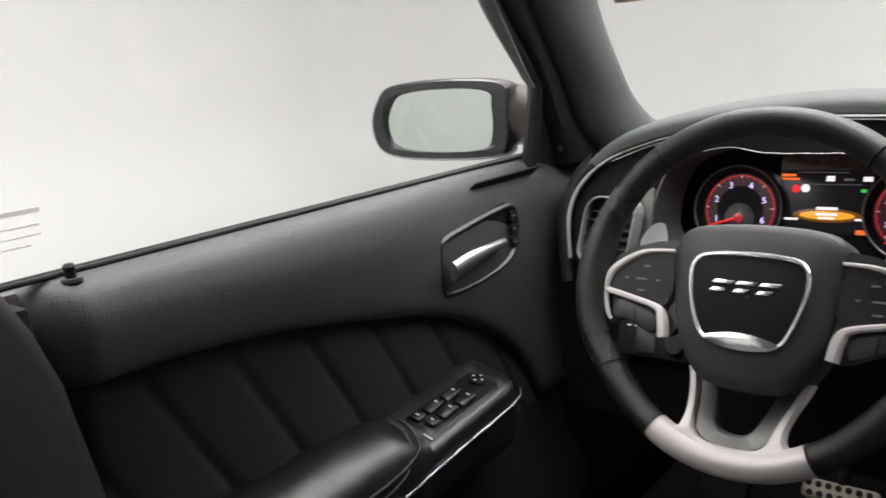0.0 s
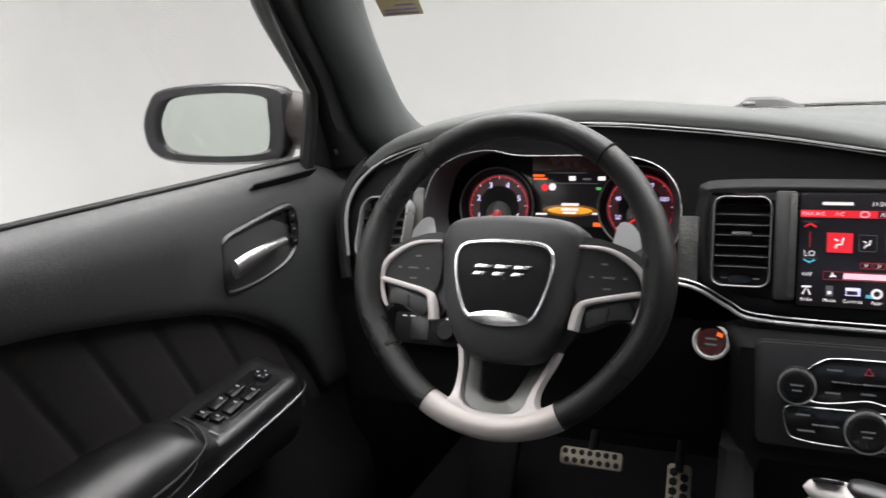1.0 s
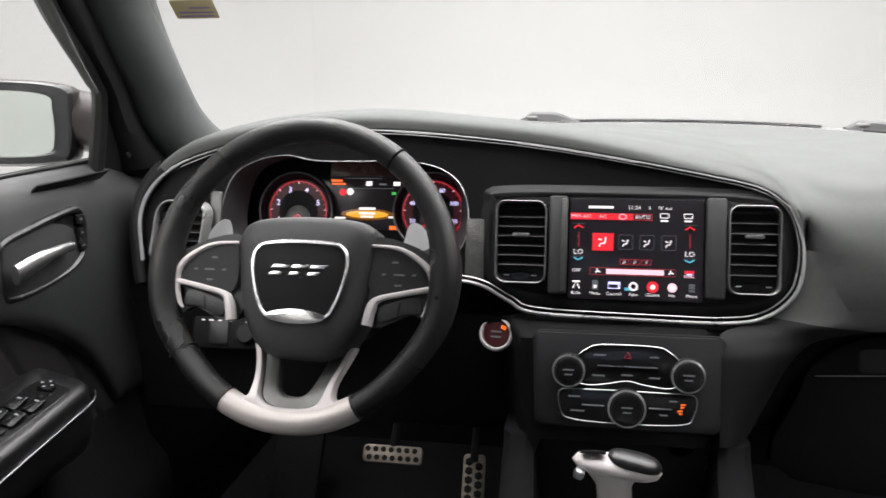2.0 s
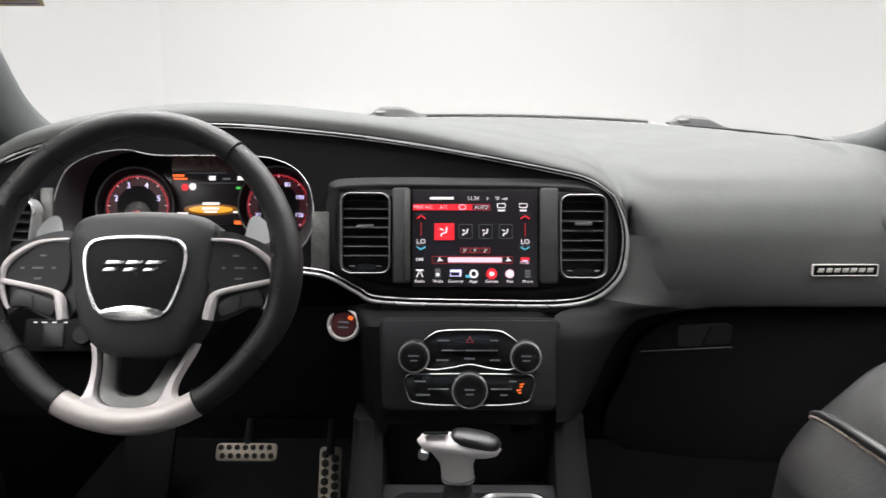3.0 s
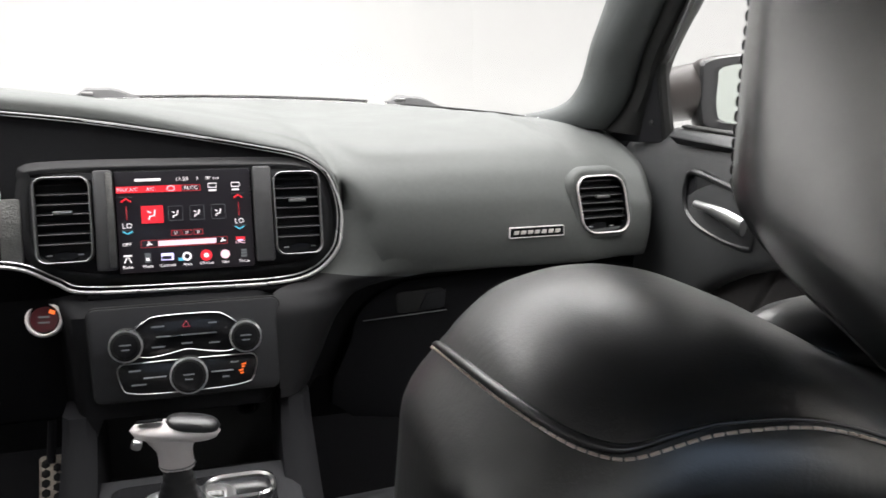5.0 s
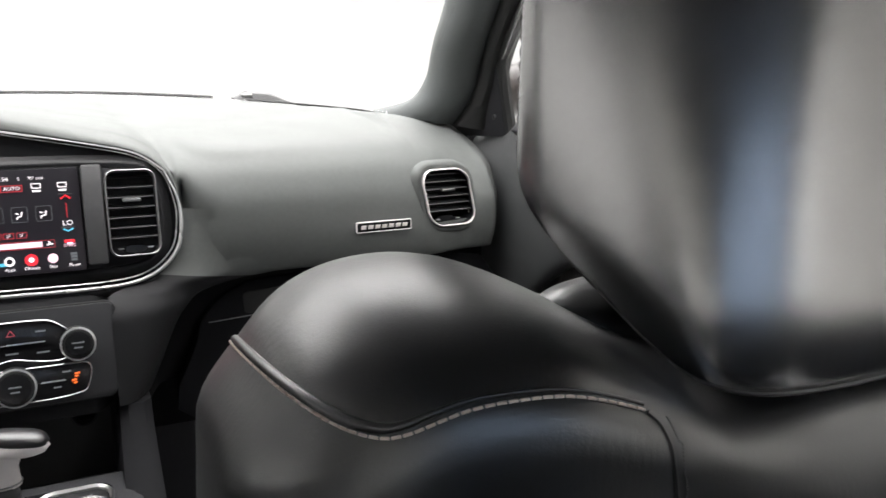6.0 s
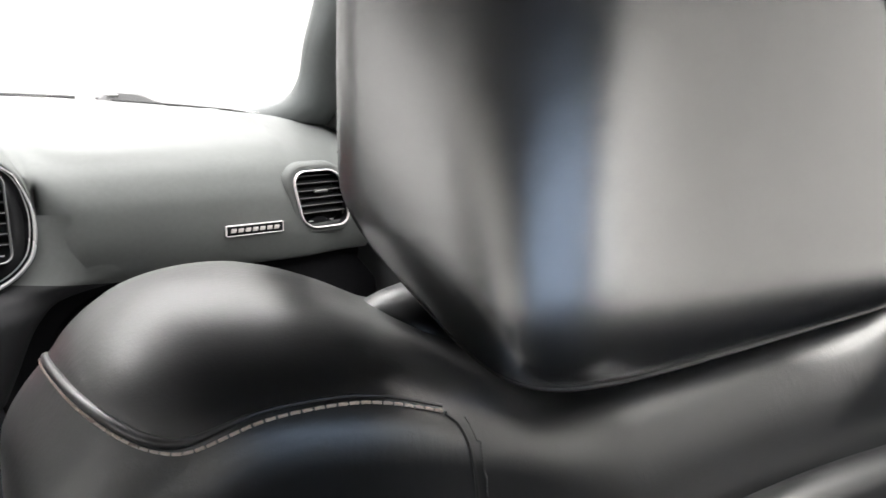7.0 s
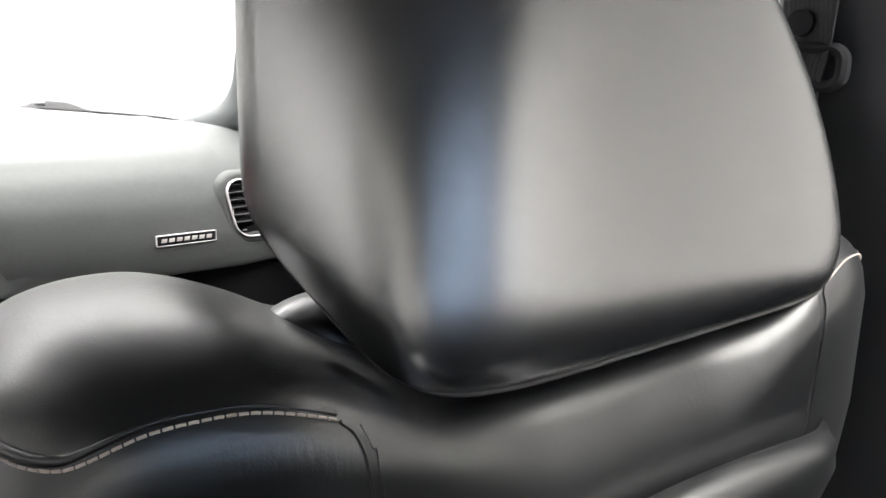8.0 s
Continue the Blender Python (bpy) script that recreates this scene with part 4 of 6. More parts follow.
# ---- instrument cluster ----
def cluster():
    c = thing("instrument_cluster", "lit instrument cluster with two red gauges and display", "instrument cluster", at=(-0.405, 0.30, 0.77))
    mk = pose(-0.400, 0.338, 0.845, TILT_C)
    rim = [on_face(p.x, p.y, -0.003) for p in catmull([(x, z, 0) for x, z in CLUSTER_RIM], 5, closed=True)]
    part("rim", tube(rim, 0.0008, 6, True), M["line_chrome"], c, "thin satin rim")
    centre = Vector((-0.405, 0.33, 0.845))
    deep = [p.lerp(centre, 0.10) + Vector((0, 0.05, 0)) for p in rim]
    part("hood_wall", sheet([rim, [a.lerp(b, 0.5) + Vector((0, 0.006, 0)) for a, b in zip(rim, deep)], deep], closed_v=True), M["plastic"], c)
    part("dial_plate", plate(rrect(0.40, 0.17, 0.03), 0.004, mk @ pose(0, 0.012, 0), 0.001), M["gloss"], c)
    for gx, gz, r, nums in ((-0.104, -0.016, 0.058, ("1", "2", "3", "4", "5", "6")), (0.112, -0.014, 0.058, ("20", "40", "60", "80", "100", "120"))):
        mg = mk @ pose(gx, 0.0, gz)
        g = part("gauge", lathe([(r - 0.006, 0.012), (r - 0.002, -0.002), (r, -0.004), (r + 0.0025, 0.0), (r + 0.003, 0.012)], mg, 48), M["dark"], c, "round gauge with grey ring")
        part("gauge_ring", tube([mg @ Vector(((r + 0.001) * math.cos(radians(a)), -0.004, (r + 0.001) * math.sin(radians(a)))) for a in range(0, 360, 8)], 0.0016, 6, True), M["trim_grey"], g, "thin grey ring")
        part("gauge_face", lathe([(r - 0.004, 0.0105), (r - 0.006, 0.009), (0.0005, 0.009)], mg, 40), M["dark"], g)
        part("gauge_middle", lathe([(0.0205, 0.0085), (0.018, 0.007), (0.0005, 0.0065)], mg @ pose(0, 0, -0.012), 32), M["metal_dark"], g)
        band = [mg @ Vector((r * 0.80 * math.cos(radians(a)), 0.0075, r * 0.80 * math.sin(radians(a)))) for a in range(225, -46, -9)]
        part("red_band", tube(band, 0.0009, 5), M["dim_red_glow"], g, "glowing red band")
        wash = [[mg @ Vector((q * math.cos(radians(a)), 0.0085, q * math.sin(radians(a)))) for a in range(228, -49, -9)] for q in (r * 0.86, r * 0.55)]
        part("red_wash", sheet(wash), M["red_wash"], g, "dark red lit ring")
        for k in range(25):
            a = radians(222 - 264 * k / 24)
            big = k % 4 == 0
            m = mg @ pose(r * 0.77 * math.cos(a), 0.0072, r * 0.77 * math.sin(a), 0, -math.degrees(a) + 90, 0)
            part("tick", box(0.0010, 0.0005, 0.005 if big else 0.0028, m, 0), M["pink_glow" if big else "dim_red_glow"], g)
        for k, n in enumerate(nums):
            a = radians(205 - 230 * k / 5)
            text_mesh(n, 0.0125 if len(n) == 1 else 0.0090, mg @ pose(r * 0.60 * math.cos(a), 0.0070, r * 0.60 * math.sin(a)), M["violet_glow"], g)
        a = radians(197 if gx < 0 else 218)
        hub = Vector((0, 0.003, -0.012))
        tip = hub + Vector((r * 0.74 * math.cos(a), 0.002, r * 0.74 * math.sin(a)))
        part("needle", tube([mg @ hub, mg @ tip], lambda f: 0.0022 - 0.0014 * f, 6), M["red_glow"], g, "red needle")
        part("needle_hub", lathe([(0.0060, 0.006), (0.0055, 0.0), (0.0005, -0.001)], mg @ pose(0, 0, -0.012), 20), M["dim_red_glow"], g)
    # display between the gauges
    f = mk @ pose(0.004, 0.0095, 0.006)
    disp = part("display", plate(rrect(0.112, 0.098, 0.004), 0.003, f, 0.0005), M["screen"], c, "dark driver display")
    # a reddish reflection, painted as a coloured bar across the display's top
    tint = material("reddish_reflection_strip", (0.09, 0.03, 0.025), 0.25, vary=0.2, scale=40)
    bar(0.112, 0.026, f @ pose(0, -0.001, 0.046), tint, disp, "upper_strip")

    def b(x, z, w, h, mat, name="display_mark"):
        bar(w, h, f @ pose(x, -0.0008, z), M[mat], disp, name)

    b(-0.046, 0.026, 0.018, 0.0035, "orange_glow")
    b(-0.043, 0.021, 0.022, 0.003, "orange_glow")
    part("warning_lamp", lathe([(0.0005, 0), (0.0055, 0), (0.0055, 0.0004), (0.0005, 0.0004)], f @ pose(-0.036, -0.001, 0.008), 16), M["red_glow"], disp)
    part("warning_lamp", lathe([(0.003, 0), (0.0055, 0), (0.0055, 0.0004), (0.003, 0.0004)], f @ pose(-0.024, -0.001, 0.009), 16), M["white_glow"], disp)
    b(-0.004, 0.030, 0.062, 0.0008, "dim_white")
    b(0.008, 0.0145, 0.075, 0.0008, "dim_white")
    b(0.006, 0.022, 0.010, 0.007, "white_glow")
    b(0.028, 0.021, 0.012, 0.003, "dim_white")
    b(0.050, 0.022, 0.011, 0.006, "white_glow")
    b(0.046, 0.007, 0.007, 0.004, "green_glow")
    part("amber_edge", plate([(0.042 * math.cos(radians(a)), 0.0090 * math.sin(radians(a))) for a in range(0, 360, 15)], 0.0004, f @ pose(0.004, -0.0007, -0.026), 0.0001), M["dim_amber"], disp, "dim amber edge of the message")
    part("amber_message", plate([(0.034 * math.cos(radians(a)), 0.0058 * math.sin(radians(a))) for a in range(0, 360, 15)], 0.0005, f @ pose(0.004, -0.0012, -0.026), 0.0001), M["amber_glow"], disp, "glowing amber message")
    b(0.004, -0.017, 0.026, 0.004, "white_glow")
    bar(0.026, 0.0035, f @ pose(0.004, -0.0018, -0.0245), M["white_glow"], disp, "unreadable_line")
    bar(0.020, 0.003, f @ pose(0.004, -0.0018, -0.0295), M["white_glow"], disp, "unreadable_line")
    b(-0.040, -0.032, 0.018, 0.003, "white_glow")
    b(0.044, -0.030, 0.012, 0.003, "white_glow")
    b(0.046, -0.046, 0.012, 0.006, "orange_glow")
    # honeycomb metal cheeks beside the cluster
    for x, z, w, h in ((-0.600, 0.83, 0.018, 0.08), (-0.210, 0.795, 0.026, 0.085)):
        part("textured_cheek", plate(rrect(w, h, 0.004), 0.004, MC @ pose(x, 0.002 - 0.004, (z - 0.815) / 0.97), 0.001), M["metal_dark"], c, "textured dark metal cheek")
    # knobs for light, under the left vent
    mp = pose(-0.575, 0.205, 0.668, -20)
    l = thing("light_switch_panel", "black headlight switch panel with small dial", "switch panel", at=(-0.575, 0.205, 0.64))
    part("panel", plate(rrect(0.105, 0.046, 0.006), 0.015, mp, 0.002), M["face"], l)
    part("dial", lathe([(0.014, 0.0), (0.0135, -0.010), (0.012, -0.012), (0.0005, -0.012)], mp @ pose(0.034, 0, 0), 28), M["slat"], l)
    part("button", plate(rrect(0.030, 0.034, 0.003), 0.004, mp @ pose(-0.010, -0.003, 0), 0.001), M["slat"], l)
    for x, z, w in ((-0.035, 0.018, 0.005), (-0.022, 0.018, 0.007), (-0.008, 0.018, 0.007), (0.008, 0.018, 0.005), (0.034, 0.017, 0.006)):
        part("legend", box(w, 0.0006, 0.0018, mp @ pose(x, -0.0042, z), 0), M["white_glow"], l)


cluster()


# ---- steering wheel ----
def steering_wheel():
    mw = pose(-0.376, -0.002, 0.818, -22.5)
    w = thing("steering_wheel", "black leather steering wheel with silver flat-bottom spoke", "steering wheel", at=(-0.376, 0.06, 0.80))

    def rim_point(a, r=0.1705):
        q = radians(a)
        x, z = 0.982 * r * math.cos(q), r * math.sin(q)
        x *= 1 - 0.10 * sstep(-0.04, -0.145, z)
        if z < -0.125:
            z = -0.125 + (z + 0.125) * 0.90
        return mw @ Vector((x, 0, z))

    def rim_piece(name, a0, a1, mat, thick, label=""):
        pts = [rim_point(a0 + (a1 - a0) * k / 28) for k in range(29)]
        n = Vector(mw.to_3x3() @ Vector((0, 1, 0)))
        rings = []
        for k, p in enumerate(pts):
            q = radians(a0 + (a1 - a0) * k / 28)
            rad = mw.to_3x3() @ Vector((math.cos(q), 0, math.sin(q)))
            t = thick(k / 28)
            rings.append([p + rad * (t * 0.94 * math.cos(s)) + n * (t * 1.12 * math.sin(s)) for s in (2 * math.pi * j / 16 for j in range(16))])
        return part(name, loft(rings), mat, w, label)

    rim_piece("upper_rim", 52, 128, M["wheel_leather"], lambda f: 0.0155, "smooth black leather upper rim")
    rim_piece("left_grip", 128.6, 239.5, M["wheel_leather"], lambda f: 0.0152 + 0.0022 * math.sin(math.pi * f) ** 2 + 0.002 * math.exp(-((f - 0.45) / 0.12) ** 2), "perforated black leather grip")
    rim_piece("right_grip", -59.5, 51.4, M["wheel_leather"], lambda f: 0.0152 + 0.0022 * math.sin(math.pi * f) ** 2 + 0.002 * math.exp(-((f - 0.55) / 0.12) ** 2), "perforated black leather grip")
    rim_piece("lower_rim", 240, 300, M["silver_paint"], lambda f: 0.0158, "satin silver lower rim")
    for a in (52, 128.3, 213, 239.8, 300.2, 327):
        p = rim_point(a, 0.1705)
        q = radians(a)
        rad = mw.to_3x3() @ Vector((math.cos(q), 0, math.sin(q)))
        n = mw.to_3x3() @ Vector((0, 1, 0))
        part("rim_seam", tube([p + rad * (0.0156 * math.cos(s)) + n * (0.018 * math.sin(s)) for s in (2 * math.pi * j / 20 for j in range(20))], 0.0009, 5, True), M["rubber"], w)

    def L(points, n=4):
        return [(p.x, p.y) for p in catmull([(x, z, 0) for x, z in points], n, closed=True)]

    # airbag cover, domed
    mh = mw @ pose(0.004, 0.034, -0.006)
    shape = L([(-0.070, 0.066), (-0.030, 0.073), (0.030, 0.073), (0.070, 0.066), (0.083, 0.045), (0.080, 0.005), (0.070, -0.045), (0.050, -0.078), (0.025, -0.090), (-0.025, -0.090), (-0.050, -0.078), (-0.070, -0.045), (-0.080, 0.005), (-0.083, 0.045)], 4)
    rings = []
    for s, y in ((1.0, 0.02), (1.0, -0.020), (0.985, -0.030), (0.94, -0.037), (0.86, -0.041), (0.6, -0.045), (0.3, -0.047), (0.02, -0.0475)):
        rings.append([mh @ Vector((x * s, y, z * s)) for x, z in shape])
    hub = part("airbag_cover", loft(rings), M["plastic"], w, "domed black airbag cover", angle=60)
    badge = L([(-0.0575, 0.016), (-0.053, 0.029), (-0.040, 0.0365), (0.0, 0.039), (0.040, 0.0365), (0.053, 0.029), (0.0575, 0.016), (0.055, -0.006), (0.046, -0.034), (0.034, -0.050), (0.0, -0.056), (-0.034, -0.050), (-0.046, -0.034), (-0.055, -0.006)][::-1], 5)
    mb = mh @ pose(-0.002, -0.0475, 0.004)
    bd = part("badge", plate(inset(badge, 0.002), 0.01, mb, 0.001), M["dark"], w, "shield-shaped badge panel")
    part("badge_frame", ring(badge, 0.0042, 0.014, mb @ pose(0, -0.0018, 0), 0.0010), M["chrome"], bd, "bright chrome frame")
    crescent = L([(-0.033, -0.045), (0.0, -0.039), (0.033, -0.045), (0.030, -0.053), (0, -0.0565), (-0.030, -0.053)][::-1], 4)
    part("badge_foot", plate(crescent, 0.006, mb @ pose(0, -0.003, 0), 0.0012), M["chrome"], bd, "chrome crescent")
    # emblem as plain slanted shapes
    for x, wd in ((-0.024, 0.020), (-0.002, 0.018), (0.020, 0.018)):
        for dz, ww in ((0.004, wd), (-0.004, wd * 0.7)):
            o = [(-ww / 2 - 0.002, -0.0016), (ww / 2 - 0.002, -0.0016), (ww / 2 + 0.003, 0.0022), (-ww / 2 + 0.003, 0.0022)]
            part("emblem", plate(o, 0.002, mb @ pose(x + (0.002 if dz > 0 else -0.003), -0.0012, 0.004 + dz), 0.0003), M["chrome"], bd, "small chrome emblem shape")
    # side spokes with their buttons
    for s in (-1, 1):
        def S(points, n=4):
            q = [(s * x, z) for x, z in points]
            return L(q if s < 0 else q[::-1], n)
        ms = mw @ pose(0.002, 0.004, -0.006)
        body = S([(0.075, 0.044), (0.130, 0.036), (0.160, 0.010), (0.163, -0.015), (0.150, -0.040), (0.128, -0.032), (0.085, -0.048), (0.07, -0.02)][::-1])
        sp = part("spoke", plate(body, 0.024, ms, 0.004), M["plastic"], w)
        up = S([(0.083, 0.034), (0.115, 0.030), (0.139, 0.012), (0.145, -0.004), (0.118, -0.010), (0.083, -0.014)][::-1])
        part("upper_buttons", plate(up, 0.006, ms @ pose(0, -0.005, 0), 0.002), M["stack_plastic"], sp, "black thumb buttons")
        lo = S([(0.135, -0.016), (0.141, -0.034), (0.122, -0.036), (0.095, -0.046), (0.091, -0.030), (0.110, -0.022)])
        part("lower_buttons", plate(lo, 0.006, ms @ pose(0, -0.005, 0), 0.002), M["button_grey"], sp, "grey cruise control buttons")
        # silver fork between the buttons
        line = [(0.080, 0.040), (0.115, 0.036), (0.145, 0.016), (0.152, -0.006), (0.146, -0.030), (0.141, -0.038)]
        part("fork", tube([ms @ Vector((s * p.x, -0.006, p.y)) for p in catmull([(x, z, 0) for x, z in line], 6)], lambda f: 0.0019 + 0.0024 * math.sin(math.pi * f) ** 2, 8), M["pale_trim"], sp, "satin silver fork trim")
        line = [(0.150, -0.007), (0.120, -0.013), (0.092, -0.020), (0.084, -0.030), (0.080, -0.050)]
        part("fork_arm", tube([ms @ Vector((s * p.x, -0.0065, p.y)) for p in catmull([(x, z, 0) for x, z in line], 6)], lambda f: 0.0034 + 0.0030 * sstep(0.4, 0.8, f), 8), M["pale_trim"], sp, "satin silver fork trim")
        for x, z, ww in ((0.108, 0.022, 0.007), (0.113, 0.008, 0.012), (0.130, 0.008, 0.004), (0.095, 0.008, 0.004), (0.112, -0.004, 0.008)):
            part("legend", box(ww, 0.0006, 0.002, ms @ pose(s * x, -0.0056, z), 0), M["dim_white"], sp)
        part("button_split", box(0.002, 0.001, 0.016, ms @ pose(s * 0.115, -0.0052, -0.031, 0, s * 8, 0), 0), M["rubber"], sp)
        # paddle behind the rim
        pad = S([(0.109, 0.036), (0.134, 0.040), (0.138, 0.050), (0.127, 0.066), (0.115, 0.068), (0.110, 0.052)])
        part("shift_paddle", plate(pad, 0.004, mw @ pose(0, 0.045, 0), 0.0015), M["paddle"], w, "silver shift paddle")
    # lower fork: a silver frame, and a grey trough inside it with an opening to the hub
    def fork(name, outer, inner, front, back, mat, label):
        """A U-shaped bar between two curves, given for one half and mirrored."""
        rows = []
        for half in (outer, inner):
            whole = [(-x, z) for x, z in half] + [(x, z) for x, z in reversed(half[:-1])]
            rows.append(catmull([(x, z, 0) for x, z in whole], 5))
        n = len(rows[0])
        rings = []
        for k in range(n):
            o, i = rows[0][k], rows[1][k]
            e = (i - o) * 0.12
            pts = [(o, back), (o, front + 0.003), (o + e, front), (i - e, front), (i, front + 0.003), (i, back)]
            rings.append([mw @ Vector((p.x, y + 0.040 * sstep(-0.150, -0.080, p.y), p.y)) for p, y in pts])
        return part(name, loft(rings), mat, w, label, angle=45)

    fork("lower_fork", [(0.0610, -0.080), (0.050, -0.112), (0.0475, -0.130), (0.053, -0.142), (0.078, -0.154), (0.060, -0.164), (0.0, -0.168)],
         [(0.0535, -0.080), (0.0425, -0.112), (0.0385, -0.128), (0.036, -0.138), (0.030, -0.146), (0.016, -0.151), (0.0, -0.152)],
         -0.010, 0.010, M["pale_trim"], "satin silver lower fork")
    fork("fork_trough", [(0.0535, -0.078), (0.0430, -0.112), (0.039, -0.128), (0.036, -0.139), (0.029, -0.147), (0.016, -0.152), (0.0, -0.153)],
         [(0.034, -0.078), (0.025, -0.112), (0.021, -0.124), (0.018, -0.131), (0.013, -0.136), (0.007, -0.138), (0.0, -0.1385)],
         0.000, 0.014, material("grey_metal_paint", (0.16, 0.16, 0.155), 0.42, 0.5), "grey recessed trough")
    part("column", lathe([(0.05, 0.02), (0.055, 0.05), (0.06, 0.20), (0.0005, 0.21)], mw @ pose(0, 0, -0.01), 24), M["dark"], w)


steering_wheel()


# ---- front doors ----
CREASE = [(-0.52, 0.823), (-0.471, 0.822), (-0.396, 0.820), (-0.334, 0.815), (-0.251, 0.803), (-0.153, 0.783), (-0.036, 0.755), (0.03, 0.730), (0.078, 0.704), (0.12, 0.676), (0.155, 0.645), (0.19, 0.60), (0.22, 0.545)]
UPPER = [(p.x, p.y) for p in catmull([(0.0, 0.800, 0), (0.03, 0.788, 0), (0.10, 0.774, 0), (0.22, 0.764, 0), (0.42, 0.757, 0), (0.7, 0.756, 0), (0.92, 0.759, 0), (1.0, 0.766, 0)], 10)]


def front_door(s, label):
    """A door with trim, armrest, handle, glass and outside mirror; s is -1 on the driver's side."""
    d = thing("door_1" if s < 0 else "door_2", label, "car door", "front doors", "structure", at=(s * 0.78, -0.1, 0.3))
    belt = 0.912
    ys = [-0.492 + 0.912 * k / 124 for k in range(125)]

    def end_roll(y):
        return 0.035 * sstep(-0.452, -0.492, y) ** 2

    rows = []
    for y in ys:
        zc = interp(y, CREASE)
        top = belt - 0.030 * sstep(0.27, 0.40, y)
        row = []
        for k in range(41):
            f = (k / 40) ** 1.4
            row.append(Vector((s * (interp(f, UPPER) + end_roll(y) + 0.004 * sstep(0.05, 0.3, y)), y, top + (zc - top) * f)))
        row.append(Vector((s * (0.778 + end_roll(y)), y, zc - 0.003)))
        rows.append(row)
    part("upper_trim", sheet(rows), M["door_trim"], d, "black grained upper door trim", angle=60)
    # quilted insert
    rows = []
    for y in [-0.492 + 0.737 * k / 190 for k in range(191)]:
        zc = interp(y, CREASE)
        row = []
        for k in range(31):
            z = zc - 0.001 - (zc - 0.50) * k / 30 if zc > 0.52 else zc - 0.001 * k
            line = (y - (0.815 - z) * 0.53 + 0.419) / 0.0915
            g = abs(line - round(line))
            pillow = 0.0045 * (1 - math.exp(-(g / 0.05) ** 2)) + 0.002 * math.sin(math.pi * g)
            row.append(Vector((s * (0.786 + end_roll(y) - pillow), y, z)))
        rows.append(row)
    part("door_insert", sheet(rows), M["suede"], d, "black suede insert with slanted seams", angle=60)
    # lower trim with the map pocket
    rows = []
    for y in [-0.492 + 0.777 * k / 40 for k in range(41)]:
        rows.append([Vector((s * (x + end_roll(y)), y, z)) for x, z in ((0.79, 0.56), (0.775, 0.52), (0.765, 0.46), (0.735, 0.42), (0.728, 0.36), (0.735, 0.30), (0.76, 0.24))])
    part("lower_trim", sheet(rows), M["face"], d)
    part("front_trim", box(0.05, 0.16, 0.58, pose(s * 0.822, 0.30, 0.54), 0.01), M["face"], d)
    part("outer_skin", box(0.03, 0.95, 0.66, pose(s * 0.865, -0.10, 0.57), 0.012), M["paint"], d, "dark grey painted outer skin")
    part("rear_edge", box(0.10, 0.012, 0.66, pose(s * 0.825, -0.505, 0.570), 0.004), M["dark"], d)
    # belt seal
    for x, z, r in ((0.8025, 0.914, 0.0028), (0.809, 0.915, 0.0026)):
        part("belt_seal", tube([(s * x, y, z) for y in (-0.60, -0.3, 0.0, 0.2, 0.27)], r, 8), M["rubber"], d, "black rubber window seal")

    # armrest: leather pad behind, switch panel ahead
    flat_top = [(0.795, 0.655), (0.765, 0.6475), (0.735, 0.640), (0.712, 0.634), (0.7035, 0.629), (0.6995, 0.619), (0.699, 0.595), (0.704, 0.565), (0.725, 0.54), (0.795, 0.53)]
    pad_top = [(0.795, 0.648), (0.765, 0.656), (0.738, 0.656), (0.717, 0.649), (0.703, 0.635), (0.6965, 0.615), (0.697, 0.592), (0.703, 0.565), (0.725, 0.54), (0.795, 0.53)]

    def section(y, pad=0.0, puff=0.0, shrink=0.0):
        out = []
        for (x, z), (px, pz) in zip(flat_top, pad_top):
            x, z = x + (px - x) * pad, z + (pz - z) * pad
            rise = 0.1 * (y + 0.04) * sstep(0.55, 0.63, z) * (1 - pad)
            x -= puff * (0.8 if x < 0.77 else 0.2)
            z += puff * (1 if z > 0.58 else -0.3) + rise
            x, z = x + (0.785 - x) * shrink, z + (0.625 - z) * shrink
            out.append((x, z))
        return [Vector((s * p.x, y, p.y)) for p in catmull([(a, b, 0) for a, b in out], 4)]

    rings = []
    for k in range(36):
        y = -0.492 + 0.372 * k / 35
        near = sstep(-0.175, -0.121, y)
        sag = 0.0016 * math.sin(y * 46) * (1 - near)
        rings.append(section(y, 1 - 0.75 * near, 0.004 * (1 - near ** 3) + sag))
    arm = part("armrest", loft(rings), M["leather"], d, "padded black leather armrest", angle=60)
    ends = [-0.119 + 0.205 * k / 28 for k in range(29)]
    rings = [section(y, 0.0, -0.001, max(0.0, 1 - math.sqrt(max(0.0, 1 - (max(0.0, y - 0.045) / 0.042) ** 2)))) for y in ends]
    panel = part("switch_panel", loft(rings), M["leather"], d, "black window switch panel", angle=60)
    for k, off in enumerate((0.0, 0.012)):
        seam = catmull([(s * 0.752, -0.122 - off, 0.650), (s * 0.722, -0.130 - off, 0.645), (s * 0.700, -0.145 - off, 0.632 - off * 0.5), (s * 0.6925, -0.20, 0.622 - off), (s * 0.692, -0.30, 0.618 - off), (s * 0.692, -0.49, 0.612 - off)], 6)
        part("armrest_seam", tube(seam, 0.0012, 6), M["rubber"], arm)
        part("armrest_stitch", tube([p + Vector((-s * 0.001, 0, 0.003)) for p in seam], 0.0005, 5), M["dim_thread"], arm, "grey stitching")
    part("chrome_strip", tube(catmull([(s * 0.712, 0.080, 0.622), (s * 0.6985, 0.049, 0.616), (s * 0.6965, -0.07, 0.604), (s * 0.6955, -0.194, 0.590), (s * 0.695, -0.32, 0.573), (s * 0.695, -0.49, 0.552)], 6), 0.0016, 6), M["chrome"], d, "thin chrome strip")
